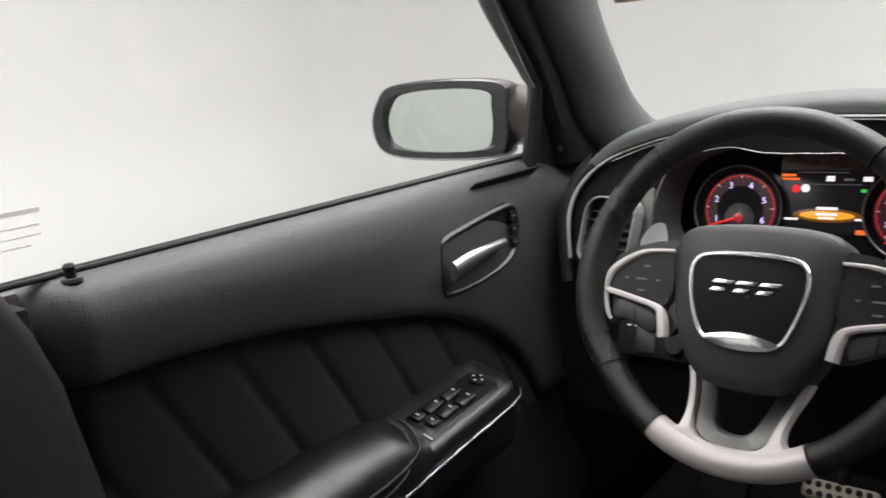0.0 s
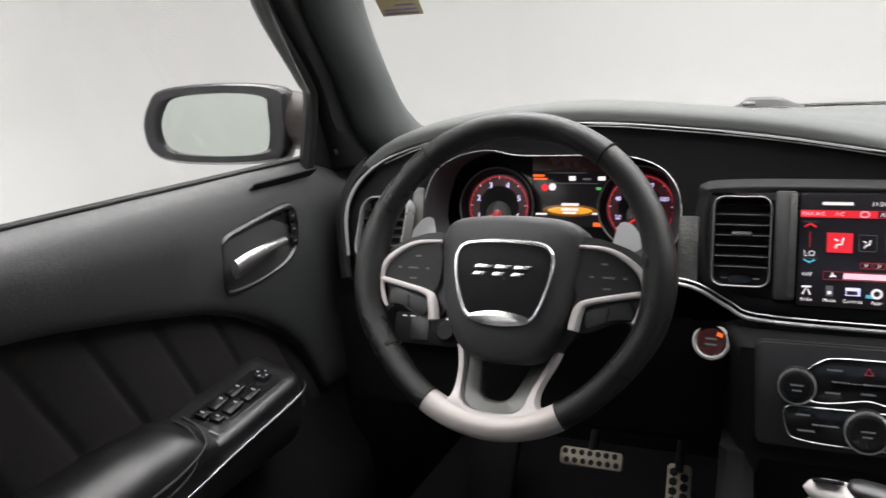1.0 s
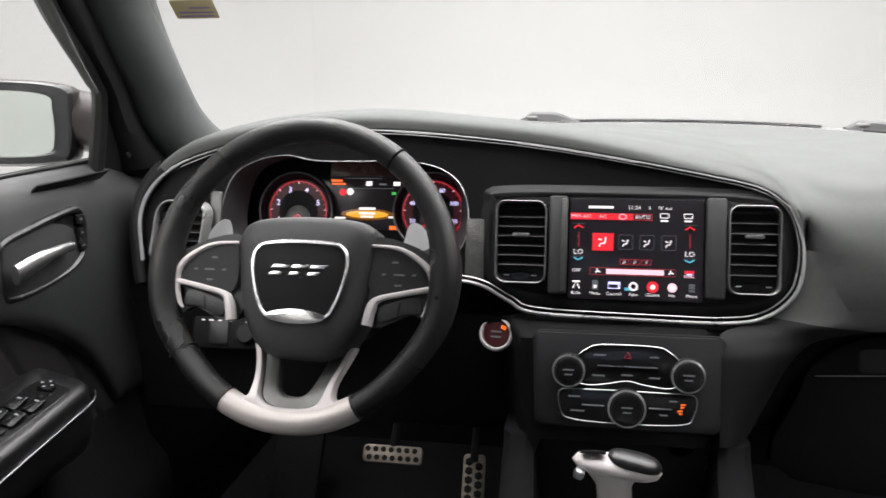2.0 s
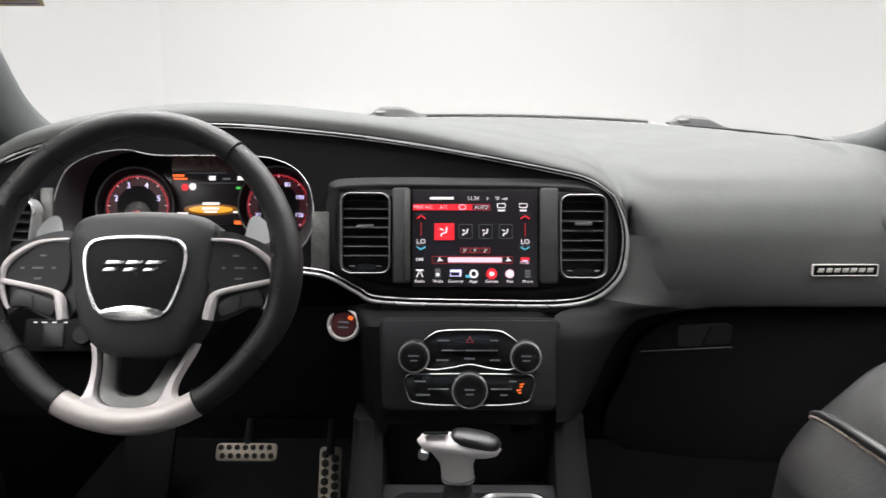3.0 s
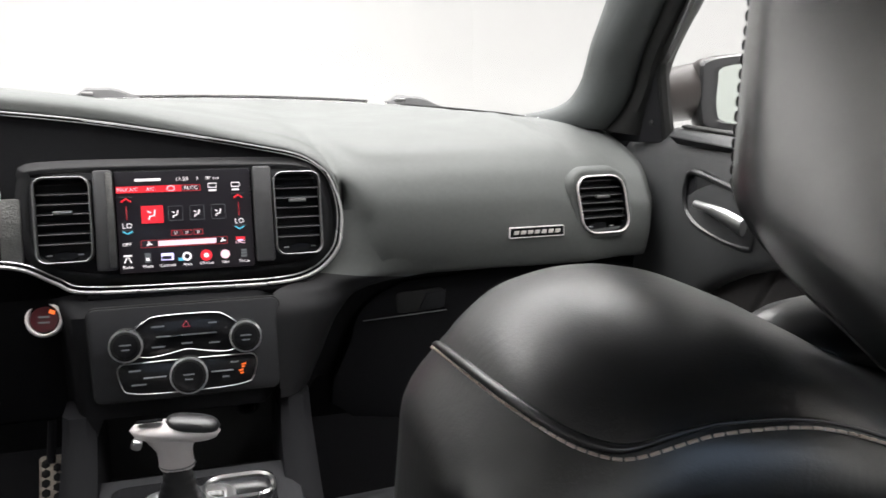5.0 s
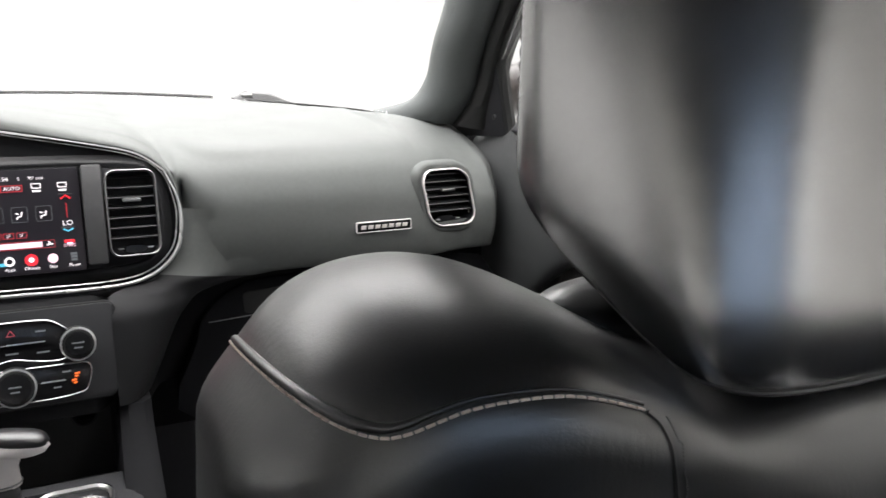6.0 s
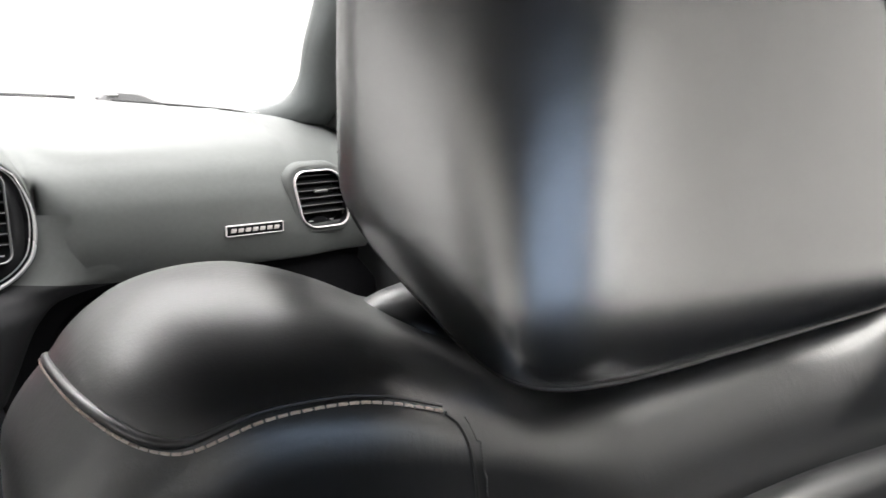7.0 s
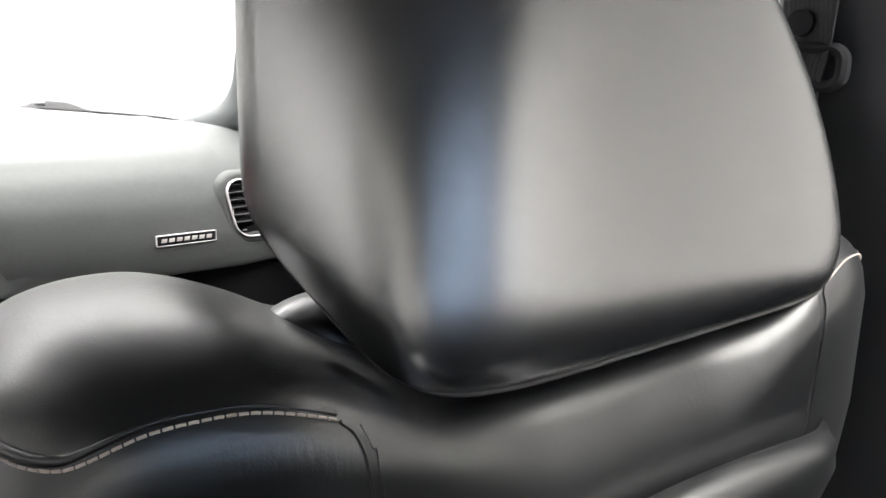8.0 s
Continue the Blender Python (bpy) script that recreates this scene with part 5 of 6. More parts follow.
    if s < 0:
        tilt = Matrix.Rotation(radians(14), 4, "Y") @ pose(0, 0, 0, 5.7)
        top = lambda x, y: 0.6345 + 0.1 * (y + 0.04) + 0.25 * (-0.712 - x)
        part("switch_plate", plate(rrect(0.050, 0.142, 0.012), 0.003, pose(-0.738, -0.033, top(-0.738, -0.033) - 0.001) @ tilt @ pose(0, 0, 0, -90), 0.001), M["gloss"], panel, "glossy black switch plate")
        for x, y, rocker in ((-0.750, -0.088, 0), (-0.731, -0.083, 0), (-0.748, -0.060, 1), (-0.729, -0.056, 1), (-0.747, -0.026, 1), (-0.727, -0.021, 1)):
            m = pose(x, y, top(x, y) + 0.0022) @ tilt @ pose(0, 0, 0, 9 if rocker else 0)
            sw = part("window_switch", box(0.0165, 0.027 if rocker else 0.016, 0.007 if rocker else 0.0045, m, 0.0022), M["gloss"], panel, "glossy window rocker switch")
            part("legend", box(0.005, 0.002, 0.0006, m @ pose(0, 0.006 if rocker else 0, 0.0036 if rocker else 0.0024), 0), M["door_legend"], sw)
        m = pose(-0.740, 0.024, top(-0.740, 0.024) + 0.0008) @ tilt
        knob = part("mirror_knob", lathe([(0.0115, 0.0), (0.0105, -0.003), (0.0005, -0.004)], m @ pose(0, 0, 0, -90), 24), M["gloss"], panel)
        for dx, dy in ((0.007, 0), (-0.007, 0), (0, 0.007), (0, -0.007)):
            part("legend", box(0.0026, 0.0026, 0.0006, m @ pose(dx, dy, 0.0042), 0), M["door_legend"], knob)
        part("legend", box(0.014, 0.0025, 0.0006, pose(-0.718, -0.108, top(-0.718, -0.108) + 0.0006) @ tilt, 0), M["satin"], panel)

    # inner handle: bezel, cup, lever, lock buttons. Outline lies in y and z.
    mhd = Matrix(((0, s, 0, s * 0.7535), (1, 0, 0, 0.018 if s > 0 else 0), (0, 0, 1, -0.004 if s > 0 else 0), (0, 0, 0, 1)))  # local x -> y, local y -> outwards, local z -> z
    out = [(p.x, p.y) for p in catmull([(-0.012, 0.782, 0), (-0.010, 0.825, 0), (0.000, 0.845, 0), (0.05, 0.854, 0), (0.13, 0.863, 0), (0.160, 0.860, 0), (0.170, 0.838, 0), (0.165, 0.800, 0), (0.135, 0.777, 0), (0.07, 0.766, 0), (0.003, 0.766, 0)], 4, closed=True)][::-1]
    hd = part("handle_bezel", ring(out, 0.009, 0.012, mhd @ pose(0, 0.001, 0), 0.003), M["leather"], d, "black bezel round the handle cup")
    part("handle_cup", plate(inset(out, 0.008), 0.003, mhd @ pose(0, 0.008, 0), 0.0005), M["gloss"], hd, "dark recessed handle cup")
    lever = []
    for k in range(13):
        f = k / 12
        y = -0.006 + 0.122 * f
        z = 0.805 + 0.010 * f + 0.006 * math.sin(math.pi * f)
        h = 0.0125 - 0.0060 * sstep(0.1, 0.8, f)
        dep = -0.014 - 0.006 * math.sin(math.pi * f) + 0.006 * f
        lever.append([mhd @ Vector((y, dep + 0.006 * math.cos(q), z + h * math.sin(q))) for q in (2 * math.pi * j / 14 for j in range(14))])
    part("lever", loft(lever), M["satin"], hd, "satin silver door lever")
    for z in (0.845, 0.826, 0.808) if s < 0 else ():
        part("lock_button", plate(rrect(0.012, 0.014, 0.002), 0.004, mhd @ pose(0.152, -0.001, z), 0.001), M["gloss"], hd)
        part("legend", box(0.005, 0.0006, 0.0022, mhd @ pose(0.152, -0.0014, z), 0), M["dim_white"], hd)
    # speaker slot and lock pin
    part("speaker_slot", box(0.012, 0.13, 0.004, pose(s * 0.7745, 0.165, 0.8965) @ Matrix.Rotation(radians(s * 38), 4, "Y"), 0.001), M["rubber"], d)
    part("slot_frame", box(0.020, 0.16, 0.003, pose(s * 0.7725, 0.168, 0.8952) @ Matrix.Rotation(radians(s * 38), 4, "Y"), 0.001), M["dark"], d)
    part("lock_pin", lathe([(0.0045, 0.0), (0.0048, -0.011), (0.0055, -0.0135), (0.0035, -0.016), (0.0005, -0.016)], pose(s * 0.789, -0.455, 0.908, -90), 14), M["rubber"], d, "black lock pin")
    part("lock_pin_ring", lathe([(0.009, 0.0), (0.0085, -0.003), (0.005, -0.003)], pose(s * 0.788, -0.455, 0.9085, -90), 18), M["plastic"], d)
    # window frame ahead of the glass, and the sail panel
    fw = 0.040 if s > 0 else 0.0
    a, b, c = Vector((s * 0.797, 0.262 + fw, 0.886)), Vector((s * 0.772, 0.258 + fw, 1.005)), Vector((s * 0.778, 0.47, 0.872))
    bm = bmesh.new()
    f0 = [bm.verts.new(p) for p in (a, a.lerp(b, 0.5), b, b.lerp(c, 0.3), b.lerp(c, 0.6), c)]
    bm.faces.new(f0)
    part("sail_panel", thicken(bm, 0.012), M["dark"], d, "black sail panel")
    part("sail_button", lathe([(0.005, 0), (0.0045, -0.003), (0.0005, -0.004)], pose(s * 0.768, 0.31, 0.917) @ Matrix.Rotation(radians(-s * 90), 4, "Z"), 14), M["rubber"], d)
    part("window_frame", tube(catmull([a, b, (s * 0.762, 0.225 + fw, 1.040), (s * 0.722, 0.085 + fw, 1.135), (s * 0.645, -0.07 + fw, 1.235), (s * 0.606, -0.22 + fw, 1.32)], 6), 0.012, 8), M["rubber"], d, "black window frame")
    # outside mirror
    mm = pose(s * 1.035, 0.36, 0.962, -4, 0, -s * 20)
    gl = [(p.x * 1.0, p.y) for p in catmull([(s * x, z, 0) for x, z in ((-0.100, 0.046), (-0.02, 0.056), (0.078, 0.053), (0.106, 0.032), (0.116, -0.004), (0.098, -0.040), (0.03, -0.053), (-0.085, -0.054), (-0.107, -0.03), (-0.108, 0.02))], 4, closed=True)]
    if s > 0:
        gl = gl[::-1]
    gl = gl[::-1]
    rings = []
    for k, y in ((1.17, -0.004), (1.20, 0.004), (1.22, 0.03), (1.12, 0.07), (0.9, 0.10), (0.5, 0.118), (0.05, 0.122)):
        rings.append([mm @ Vector((x * k, y, z * (k + (0.10 if y > -0.01 else 0.06)))) for x, z in gl])
    mir = part("mirror_housing", loft(rings), M["mirror_shell"], d, "dark grey mirror housing", angle=60)
    rings = [[mm @ Vector((x * k, y, z * (k + e))) for x, z in gl] for k, y, e in ((1.17, -0.0045, 0.10), (1.12, -0.012, 0.09), (0.96, -0.0130, 0.05), (0.865, -0.0085, 0.11), (0.86, -0.005, 0.11))]
    part("mirror_rim", loft(rings), M["gloss"], mir, "black mirror rim")
    part("mirror_glass", plate([(x * 0.87, z * 0.975) for x, z in gl], 0.003, mm @ pose(0, -0.0085, 0), 0.0006), M["mirror"], mir, "greenish mirror glass")
    arm_m = [(s * 1.02, 0.455, 0.965), (s * 0.95, 0.450, 0.962), (s * 0.88, 0.435, 0.955), (s * 0.80, 0.41, 0.945)]
    part("mirror_arm", tube(catmull(arm_m, 5), lambda f: 0.058 - 0.012 * f, 14), M["mirror_shell"], mir)
    # glass, raised
    rows = []
    for k in range(9):
        f = k / 8
        x, z = 0.806 - 0.205 * f ** 1.2, 0.90 + 0.43 * f
        front = 0.262 + fw - 0.33 * max(0.0, (z - 1.0)) / 0.235
        rows.append([Vector((s * x, -0.62 + (front + 0.62) * j / 6, z)) for j in range(7)])
    g = part("door_glass", thicken(sheet(rows), 0.004), M["glass"], d, "clear raised door glass")
    g.visible_shadow = False
    return d


front_door(-1, "black leather and suede driver door with silver lever")
front_door(1, "black passenger door with grained trim and silver lever")


# ---- windscreen, cowl and wipers ----
def windscreen():
    rows = []
    for k in range(13):
        f = k / 12
        row = []
        for j in range(25):
            x = -0.70 + 1.40 * j / 24
            yb, zb = screen_base(x)
            x1 = x * 0.84
            yt = 0.010 - 0.09 * abs(x / 0.70) ** 2
            zt = 1.350 - 0.04 * abs(x / 0.7) ** 2
            row.append(Vector((x + (x1 - x) * f, yb + 0.008 + (yt - yb) * f, zb + 0.004 + (zt - zb) * f)))
        rows.append(row)
    w = tagged(part("windscreen", thicken(sheet(rows), 0.005), M["glass"]), "clear curved windscreen glass", "windscreen", kind="structure")
    w.visible_shadow = False
    for s in (-1, 1):
        edge = [(s * x, screen_base(x)[0] + 0.004, screen_base(x)[1] + 0.0025 - 0.010 * sstep(0.62, 0.70, x)) for x in (0.44 + 0.02 * k for k in range(13))]
        part("glass_seal", tube(edge, 0.0022, 6), M["rubber"], w, "black windscreen seal")
    # cowl grille behind the glass
    rows = []
    for j in range(31):
        x = -0.60 + 1.20 * j / 30
        yb, zb = screen_base(x)
        drop = 0.005 * sstep(0.38, 0.50, abs(x))
        rows.append([Vector((x, yb + dy, zb + dz)) for dy, dz in ((0.005, -0.04), (0.012, -0.014 - drop), (0.03, -0.013 - drop), (0.10, -0.018 - drop), (0.11, -0.04))])
    cowl = tagged(part("windscreen_cowl", thicken(sheet(rows), 0.004), M["rubber"]), "black plastic cowl below the windscreen", "cowl", kind="structure")
    for x0 in (-0.17, 0.445):
        yb, zb = screen_base(x0)
        w = thing("windscreen_wiper", "black windscreen wiper parked on the cowl", "wiper", "windscreen wipers", at=(x0, yb + 0.05, zb))
        hump = []
        for k in range(15):
            f = k / 14
            h = 0.016 * sstep(0, 0.22, f) * (1 - sstep(0.55, 1.0, f)) + 0.004
            hump.append([Vector((x0 - 0.03 + 0.125 * f, yb + 0.03 + dy * 0.016, zb + 0.003 + dz * h - 0.02 * f * abs(x0 + 0.1) )) for dy, dz in ((-1, 0), (-0.8, 0.8), (0, 1), (0.8, 0.8), (1, 0))])
        part("pivot_cover", loft(hump), M["plastic"], w, "grey plastic pivot cover")
        part("pivot_hole", box(0.022, 0.036, 0.006, pose(x0 - 0.003, yb + 0.03, zb + 0.012), 0.002), M["trim_grey"], w)
        arm = []
        for k in range(21):
            x = x0 + (0.05 + 0.50 * k / 20 if x0 < 0 else 0.05 + 0.13 * k / 20)
            yy, zz = screen_base(x)
            arm.append((x, yy + 0.016, zz + 0.003 - (0.010 * sstep(0.05, 0.16, x - x0) if x0 > 0 else 0.0)))
        part("blade", tube(arm, 0.0035 if x0 < 0 else 0.0015, 6), M["rubber"], w, "black rubber blade")
    return w


windscreen()


def window_stickers():
    m = pose(-0.612, 0.2615, 1.1295, 55, 0, 8)
    st = thing("service_sticker", "small yellowed service sticker on the windscreen", "sticker", at=tuple(m.translation))
    part("paper", plate(rrect(0.062, 0.040, 0.002), 0.0004, m, 0.0001), material("yellowed_paper", (0.50, 0.42, 0.22), 0.7), st)
    ink = material("violet_ink", (0.22, 0.16, 0.34), 0.7)
    for z, w in ((0.004, 0.03), (-0.006, 0.05), (-0.014, 0.05)):
        part("unreadable_line", box(w, 0.0004, 0.003, m @ pose(0.008 if z > 0 else 0, -0.0004, z), 0), ink, st)
    m = Matrix(((0, -1, 0, -0.7935), (1, 0, 0, -0.505), (0, 0, 1, 0.955), (0, 0, 0, 1)))
    lb = thing("window_label", "faint white printed label on the door glass", "label", at=(-0.7935, -0.50, 0.95))
    pale = material("pale_print", (0.9, 0.9, 0.88), 0.6)
    for z, w, h in ((0.018, 0.075, 0.004), (0.006, 0.07, 0.0015), (-0.002, 0.07, 0.0015), (-0.010, 0.05, 0.0015)):
        part("unreadable_line", box(w, 0.0004, h, m @ pose(0, 0, z), 0), pale, lb)


window_stickers()


# ---- front seats ----
SHOULDER = [(p.x, p.y) for p in catmull([(0.0, 0.899, 0), (0.06, 0.899, 0), (0.11, 0.901, 0), (0.14, 0.908, 0), (0.17, 0.923, 0), (0.20, 0.9345, 0), (0.225, 0.938, 0), (0.25, 0.9365, 0), (0.27, 0.930, 0), (0.29, 0.914, 0), (0.303, 0.890, 0), (0.309, 0.87, 0)], 8)]


def seat_back_height(u):
    """Top of the seat back over its width: a valley under the headrest between two shoulders."""
    a = abs(u)
    return interp(a, SHOULDER)


def smooth_line(pts, turns):
    """Even out a row of points, its ends kept."""
    for _ in range(turns):
        pts = [pts[0]] + [(a + b * 2 + c) / 4 for a, b, c in zip(pts, pts[1:], pts[2:])] + [pts[-1]]
    return pts


def front_seat(name, label, cx, s, dy=0.0, dz=0.0):
    """A sport seat; s is +1 where its inner side lies to -x of its middle."""
    st = thing(name, label, "car seat", "front seats", at=(cx, -0.45 + dy, 0.2 + dz))
    mid = -0.595 + dy

    def column(u):
        a = abs(u) / 0.31
        k = (1 - min(a, 0.9995) ** 4.2) ** (1 / 3.0)
        zt = seat_back_height(u) + dz
        shoulder = sstep(0.10, 0.22, abs(u))
        outer = sstep(0.06, 0.155, abs(u))
        rear, fore = 0.122 * k, (0.085 + 0.03 * shoulder) * k
        low = min(0.862 + 0.030 * shoulder * (1 - sstep(0.24, 0.295, abs(u))) - 0.030 * (1 - outer), seat_back_height(u) - 0.010)
        pts = []
        for z in (0.36, 0.48, 0.60, 0.70, 0.76, 0.80, low):
            lean = 0.30 * max(0.0, 0.74 - z) + (0.012 * sstep(0.79, 0.72, z))
            pts.append((mid - rear * (1.0 - 0.075 * sstep(0.79, 0.885, z) * (1 - outer)) + lean * 0.75, z + dz))
        n = 16
        for j in range(1, n):
            q = math.pi * j / n
            c, w = math.cos(q), math.sin(q)
            e = 0.76 if c > 0 else 0.85
            y = mid - rear * math.copysign(abs(c) ** e, c) * (0.92 + 0.08 * outer) if c > 0 else mid + fore * abs(c) ** e
            z0 = (low if c > 0 else min(0.862, low)) + dz
            pts.append((y, z0 + (zt - z0) * (w ** 0.75 if c > 0 else w ** 0.95) if zt > z0 else z0))
        for z in (0.84, 0.78, 0.70, 0.60, 0.48, 0.36):
            pts.append((mid + fore + 0.26 * (0.86 - z), z + dz))
        return [Vector((cx + s * u * (1 + 0.034 * sstep(0.903, 0.868, z - dz)), y, z)) for y, z in pts]

    us = [-0.309 + 0.618 * k / 90 for k in range(91)]
    us = [0.309 * math.copysign(1 - (1 - abs(u) / 0.309) ** 1.25, u) for u in us]
    rings = [column(u) for u in us]
    bm = loft(rings)
    bm.normal_update()
    tree = BVHTree.FromBMesh(bm)
    back = part("backrest", bm, M["seat_leather"], st, "black leather backrest with high shoulders", angle=70)

    def on_seat(p, out=0.0):
        hit, normal, _, _ = tree.find_nearest(Vector(p))
        away = (hit - Vector((cx, mid, 0.6))).dot(normal)
        return hit + (normal if away > 0 else -normal) * out

    # welted seam round the shoulder, over the inner side, and down the rear panel
    for side in (-1, 1):
        knots = [(-0.295, -0.522, 0.888), (-0.296, -0.56, 0.895), (-0.295, -0.592, 0.899), (-0.293, -0.63, 0.902), (-0.2885, -0.666, 0.904), (-0.282, -0.678, 0.904), (-0.2745, -0.684, 0.9035), (-0.2655, -0.6895, 0.9065), (-0.2465, -0.698, 0.917), (-0.2355, -0.702, 0.9205), (-0.2185, -0.7055, 0.922), (-0.202, -0.709, 0.921), (-0.1765, -0.712, 0.9125)]
        base = smooth_line([on_seat((cx + side * s * p.x, p.y + dy, p.z + dz), 0.0) for p in catmull(knots, 8)], 14)
        line = smooth_line([on_seat(p + Vector((0, 0.0018, 0.0030)), 0.0004) for p in base], 14)
        down = [on_seat((cx + side * s * u, y + dy, z + dz), 0.0002) for u, y, z in catmull([(-0.1765, -0.712, 0.9125), (-0.172, -0.717, 0.903), (-0.170, -0.721, 0.885), (-0.167, -0.724, 0.855), (-0.162, -0.72, 0.78), (-0.160, -0.70, 0.70)], 14)]
        part("seam", tube(line, lambda f: 0.0023 - 0.0016 * sstep(0.38, 0.75, f), 12), M["seat_leather"], back, "raised leather welt")
        part("panel_seam", tube(smooth_line([on_seat(p, 0.0003) for p in catmull([base[-1]] + [down[k] for k in (12, 20, 28, 42, 56, 70)], 10)], 6), 0.0009, 6), M["seat_leather"], back)
        low = smooth_line([on_seat(p, 0.0008) for p in base], 4)
        # stitches one by one along the seam
        bm = bmesh.new()
        run, last = 0.0, low[0]
        step, gap = 0.0043, 0.0009
        pts = [low[0]]
        for p in low[1:]:
            while (p - last).length >= step:
                q = last + (p - last).normalized() * step
                pts.append(q)
                last = q
        for a, b in zip(pts, pts[1:]):
            d = (b - a).normalized()
            st_bm = tube([a + d * gap * 0.5, (a + b) / 2 + (on_seat((a + b) / 2, 0.001) - (a + b) / 2), b - d * gap * 0.5], 0.00066, 6)
            me = bpy.data.meshes.new("stitch_tmp")
            st_bm.to_mesh(me)
            st_bm.free()
            bm.from_mesh(me)
            bpy.data.meshes.remove(me)
        part("stitching", bm, M["thread"], back, "pale grey thread stitches")["kind"] = "stuff"
        bm = bmesh.new()
        for k in range(0, len(down) - 1):
            a, b = down[k], down[k + 1]
            n = max(1, int((b - a).length / 0.0062))
            for j in range(n):
                p, q = a.lerp(b, (j + 0.15) / n), a.lerp(b, (j + 0.8) / n)
                if k < 9:
                    continue
                off = Vector((side * s * 0.0040, -0.0008, 0))
                t_bm = tube([p + off, q + off], 0.0004, 5)
                me = bpy.data.meshes.new("stitch_tmp")
                t_bm.to_mesh(me)
                t_bm.free()
                bm.from_mesh(me)
                bpy.data.meshes.remove(me)
        part("panel_stitching", bm, M["dim_thread"], back)["kind"] = "stuff"
    # map pocket on the rear, with a padded top edge
    rows = []
    for k in range(37):
        u = -0.19 + 0.38 * k / 36
        end = 1 - abs(u / 0.19) ** 8
        zt = 0.820 - 0.016 * abs(u / 0.19) ** 2
        prof = ((zt - 0.004, 0.0), (zt + 0.006, 0.010), (zt + 0.008, 0.020), (zt + 0.002, 0.029), (zt - 0.012, 0.032), (zt - 0.03, 0.028), (zt - 0.06, 0.022), (0.62, 0.014), (0.48, 0.010), (0.46, 0.001))
        rows.append([on_seat((cx + s * u, mid - 0.14, z + dz), o * end) for z, o in prof])
    part("map_pocket", sheet(rows), M["seat_leather"], back, "black leather map pocket", angle=60)
    # top roll of the centre panel, in front of the headrest posts
    rings = []
    for k in range(37):
        f = 0.5 - 0.5 * math.cos(math.pi * k / 36)
        e = max(0.06, (1 - abs(2 * f - 1) ** 7) ** 0.5)
        rings.append([Vector((cx + (f - 0.5) * 0.33, mid - 0.012 + 0.034 * e * math.cos(a), 0.905 + dz + 0.0195 * e * math.sin(a))) for a in (2 * math.pi * j / 16 for j in range(16))])
    part("centre_roll", loft(rings), M["seat_leather"], st, angle=60)
    # headrest, leaning forward, with bowed sides and a sharper ridge at the rear
    rings = []
    z0, deep = 0.8986, 0.0854
    for k in range(45):
        f = (k / 44) ** 1.3
        q = 1.0
        if f < 0.19:
            q = math.sqrt(1 - (1 - f / 0.19) ** 2)
        elif f > 0.72:
            q = max(0.0025, 1 - ((f - 0.72) / 0.28) ** 2.2) ** 0.5
        grow, gy = (0.93 + 0.07 * q, 0.79 + 0.21 * q) if f < 0.5 else (0.5 + 0.5 * q, q)
        lean = 0.253 * f
        ring_pts = []
        for j in range(72):
            a = 2 * math.pi * (j + 0.5) / 72
            c, n_ = math.cos(a), math.sin(a)
            e = 2 / 8.0 if n_ < 0 else 2 / 3.6
            v, h = math.copysign(abs(n_) ** e, n_), math.copysign(abs(c) ** e, c)
            taper = -0.011 + 0.0585 * f - 0.206 * f * f
            wide = 0.1881 + 0.0105 * v + 0.0045 * (1 - v * v) + taper
            if c * s < 0:
                w = (1 - v) / 2
                wide = 0.1980 + 0.0150 * f - 0.0125 * f * f - 0.025 * w ** 2.5 - 0.066 * f * w * w
            x = wide * h * grow
            y = deep * v * gy
            yy = mid - 0.0255 + y + lean * (0.235 - 0.305 * (v + 1) / 2)
            flat = 1 - ((x - s * 0.03) / 0.20) ** 2
            yy += -0.008 * (v < 0) - 0.013 * flat if v < 0 else 0.012 * flat
            ring_pts.append(Vector((cx + s * 0.033 + x, yy, z0 + dz + lean + (0.0657 * sstep(-deep, deep, y) - 0.006 * sstep(-0.2 * deep, -deep, y) * sstep(0.02, -0.16, s * x)) * (1 - f) ** 2.88)))
        rings.append(ring_pts)
    head = part("headrest", loft(rings), M["smooth_leather"], st, "padded black leather headrest", angle=75)
    part("headrest_welt", tube([p + Vector((0, -0.0006, 0.0004)) for p in rings[1]], 0.0013, 6, True), M["worn_edge"], head, "worn grey piping")
    edge = [min(r, key=lambda p: s * (p.x - cx) - 0.9 * (p.y - mid)) for r in rings[3:36]]
    bm = bmesh.new()
    line = catmull(edge, 6)
    last, pts = line[0], [line[0]]
    for p in line[1:]:
        if (p - last).length > 0.0062:
            pts.append(p)
            last = p
    for a, b in zip(pts, pts[1:]):
        out = Vector((-s * 0.0007, 0.0003, 0))
        st_bm = tube([a.lerp(b, 0.15) + out * 0.2, a.lerp(b, 0.5) + out, a.lerp(b, 0.82) + out * 0.2], 0.0008, 6)
        me = bpy.data.meshes.new("stitch_tmp")
        st_bm.to_mesh(me)
        st_bm.free()
        bm.from_mesh(me)
        bpy.data.meshes.remove(me)
    part("headrest_stitching", bm, M["dim_thread"], head, "grey stitches along the edge")["kind"] = "stuff"
    for x in (-0.07, 0.07):
        part("headrest_post", tube([(cx + x, mid - 0.04, 0.86 + dz), (cx + x, mid - 0.04, 0.93 + dz)], 0.007, 10), M["gloss"], st)
    # cushion
    rings = []
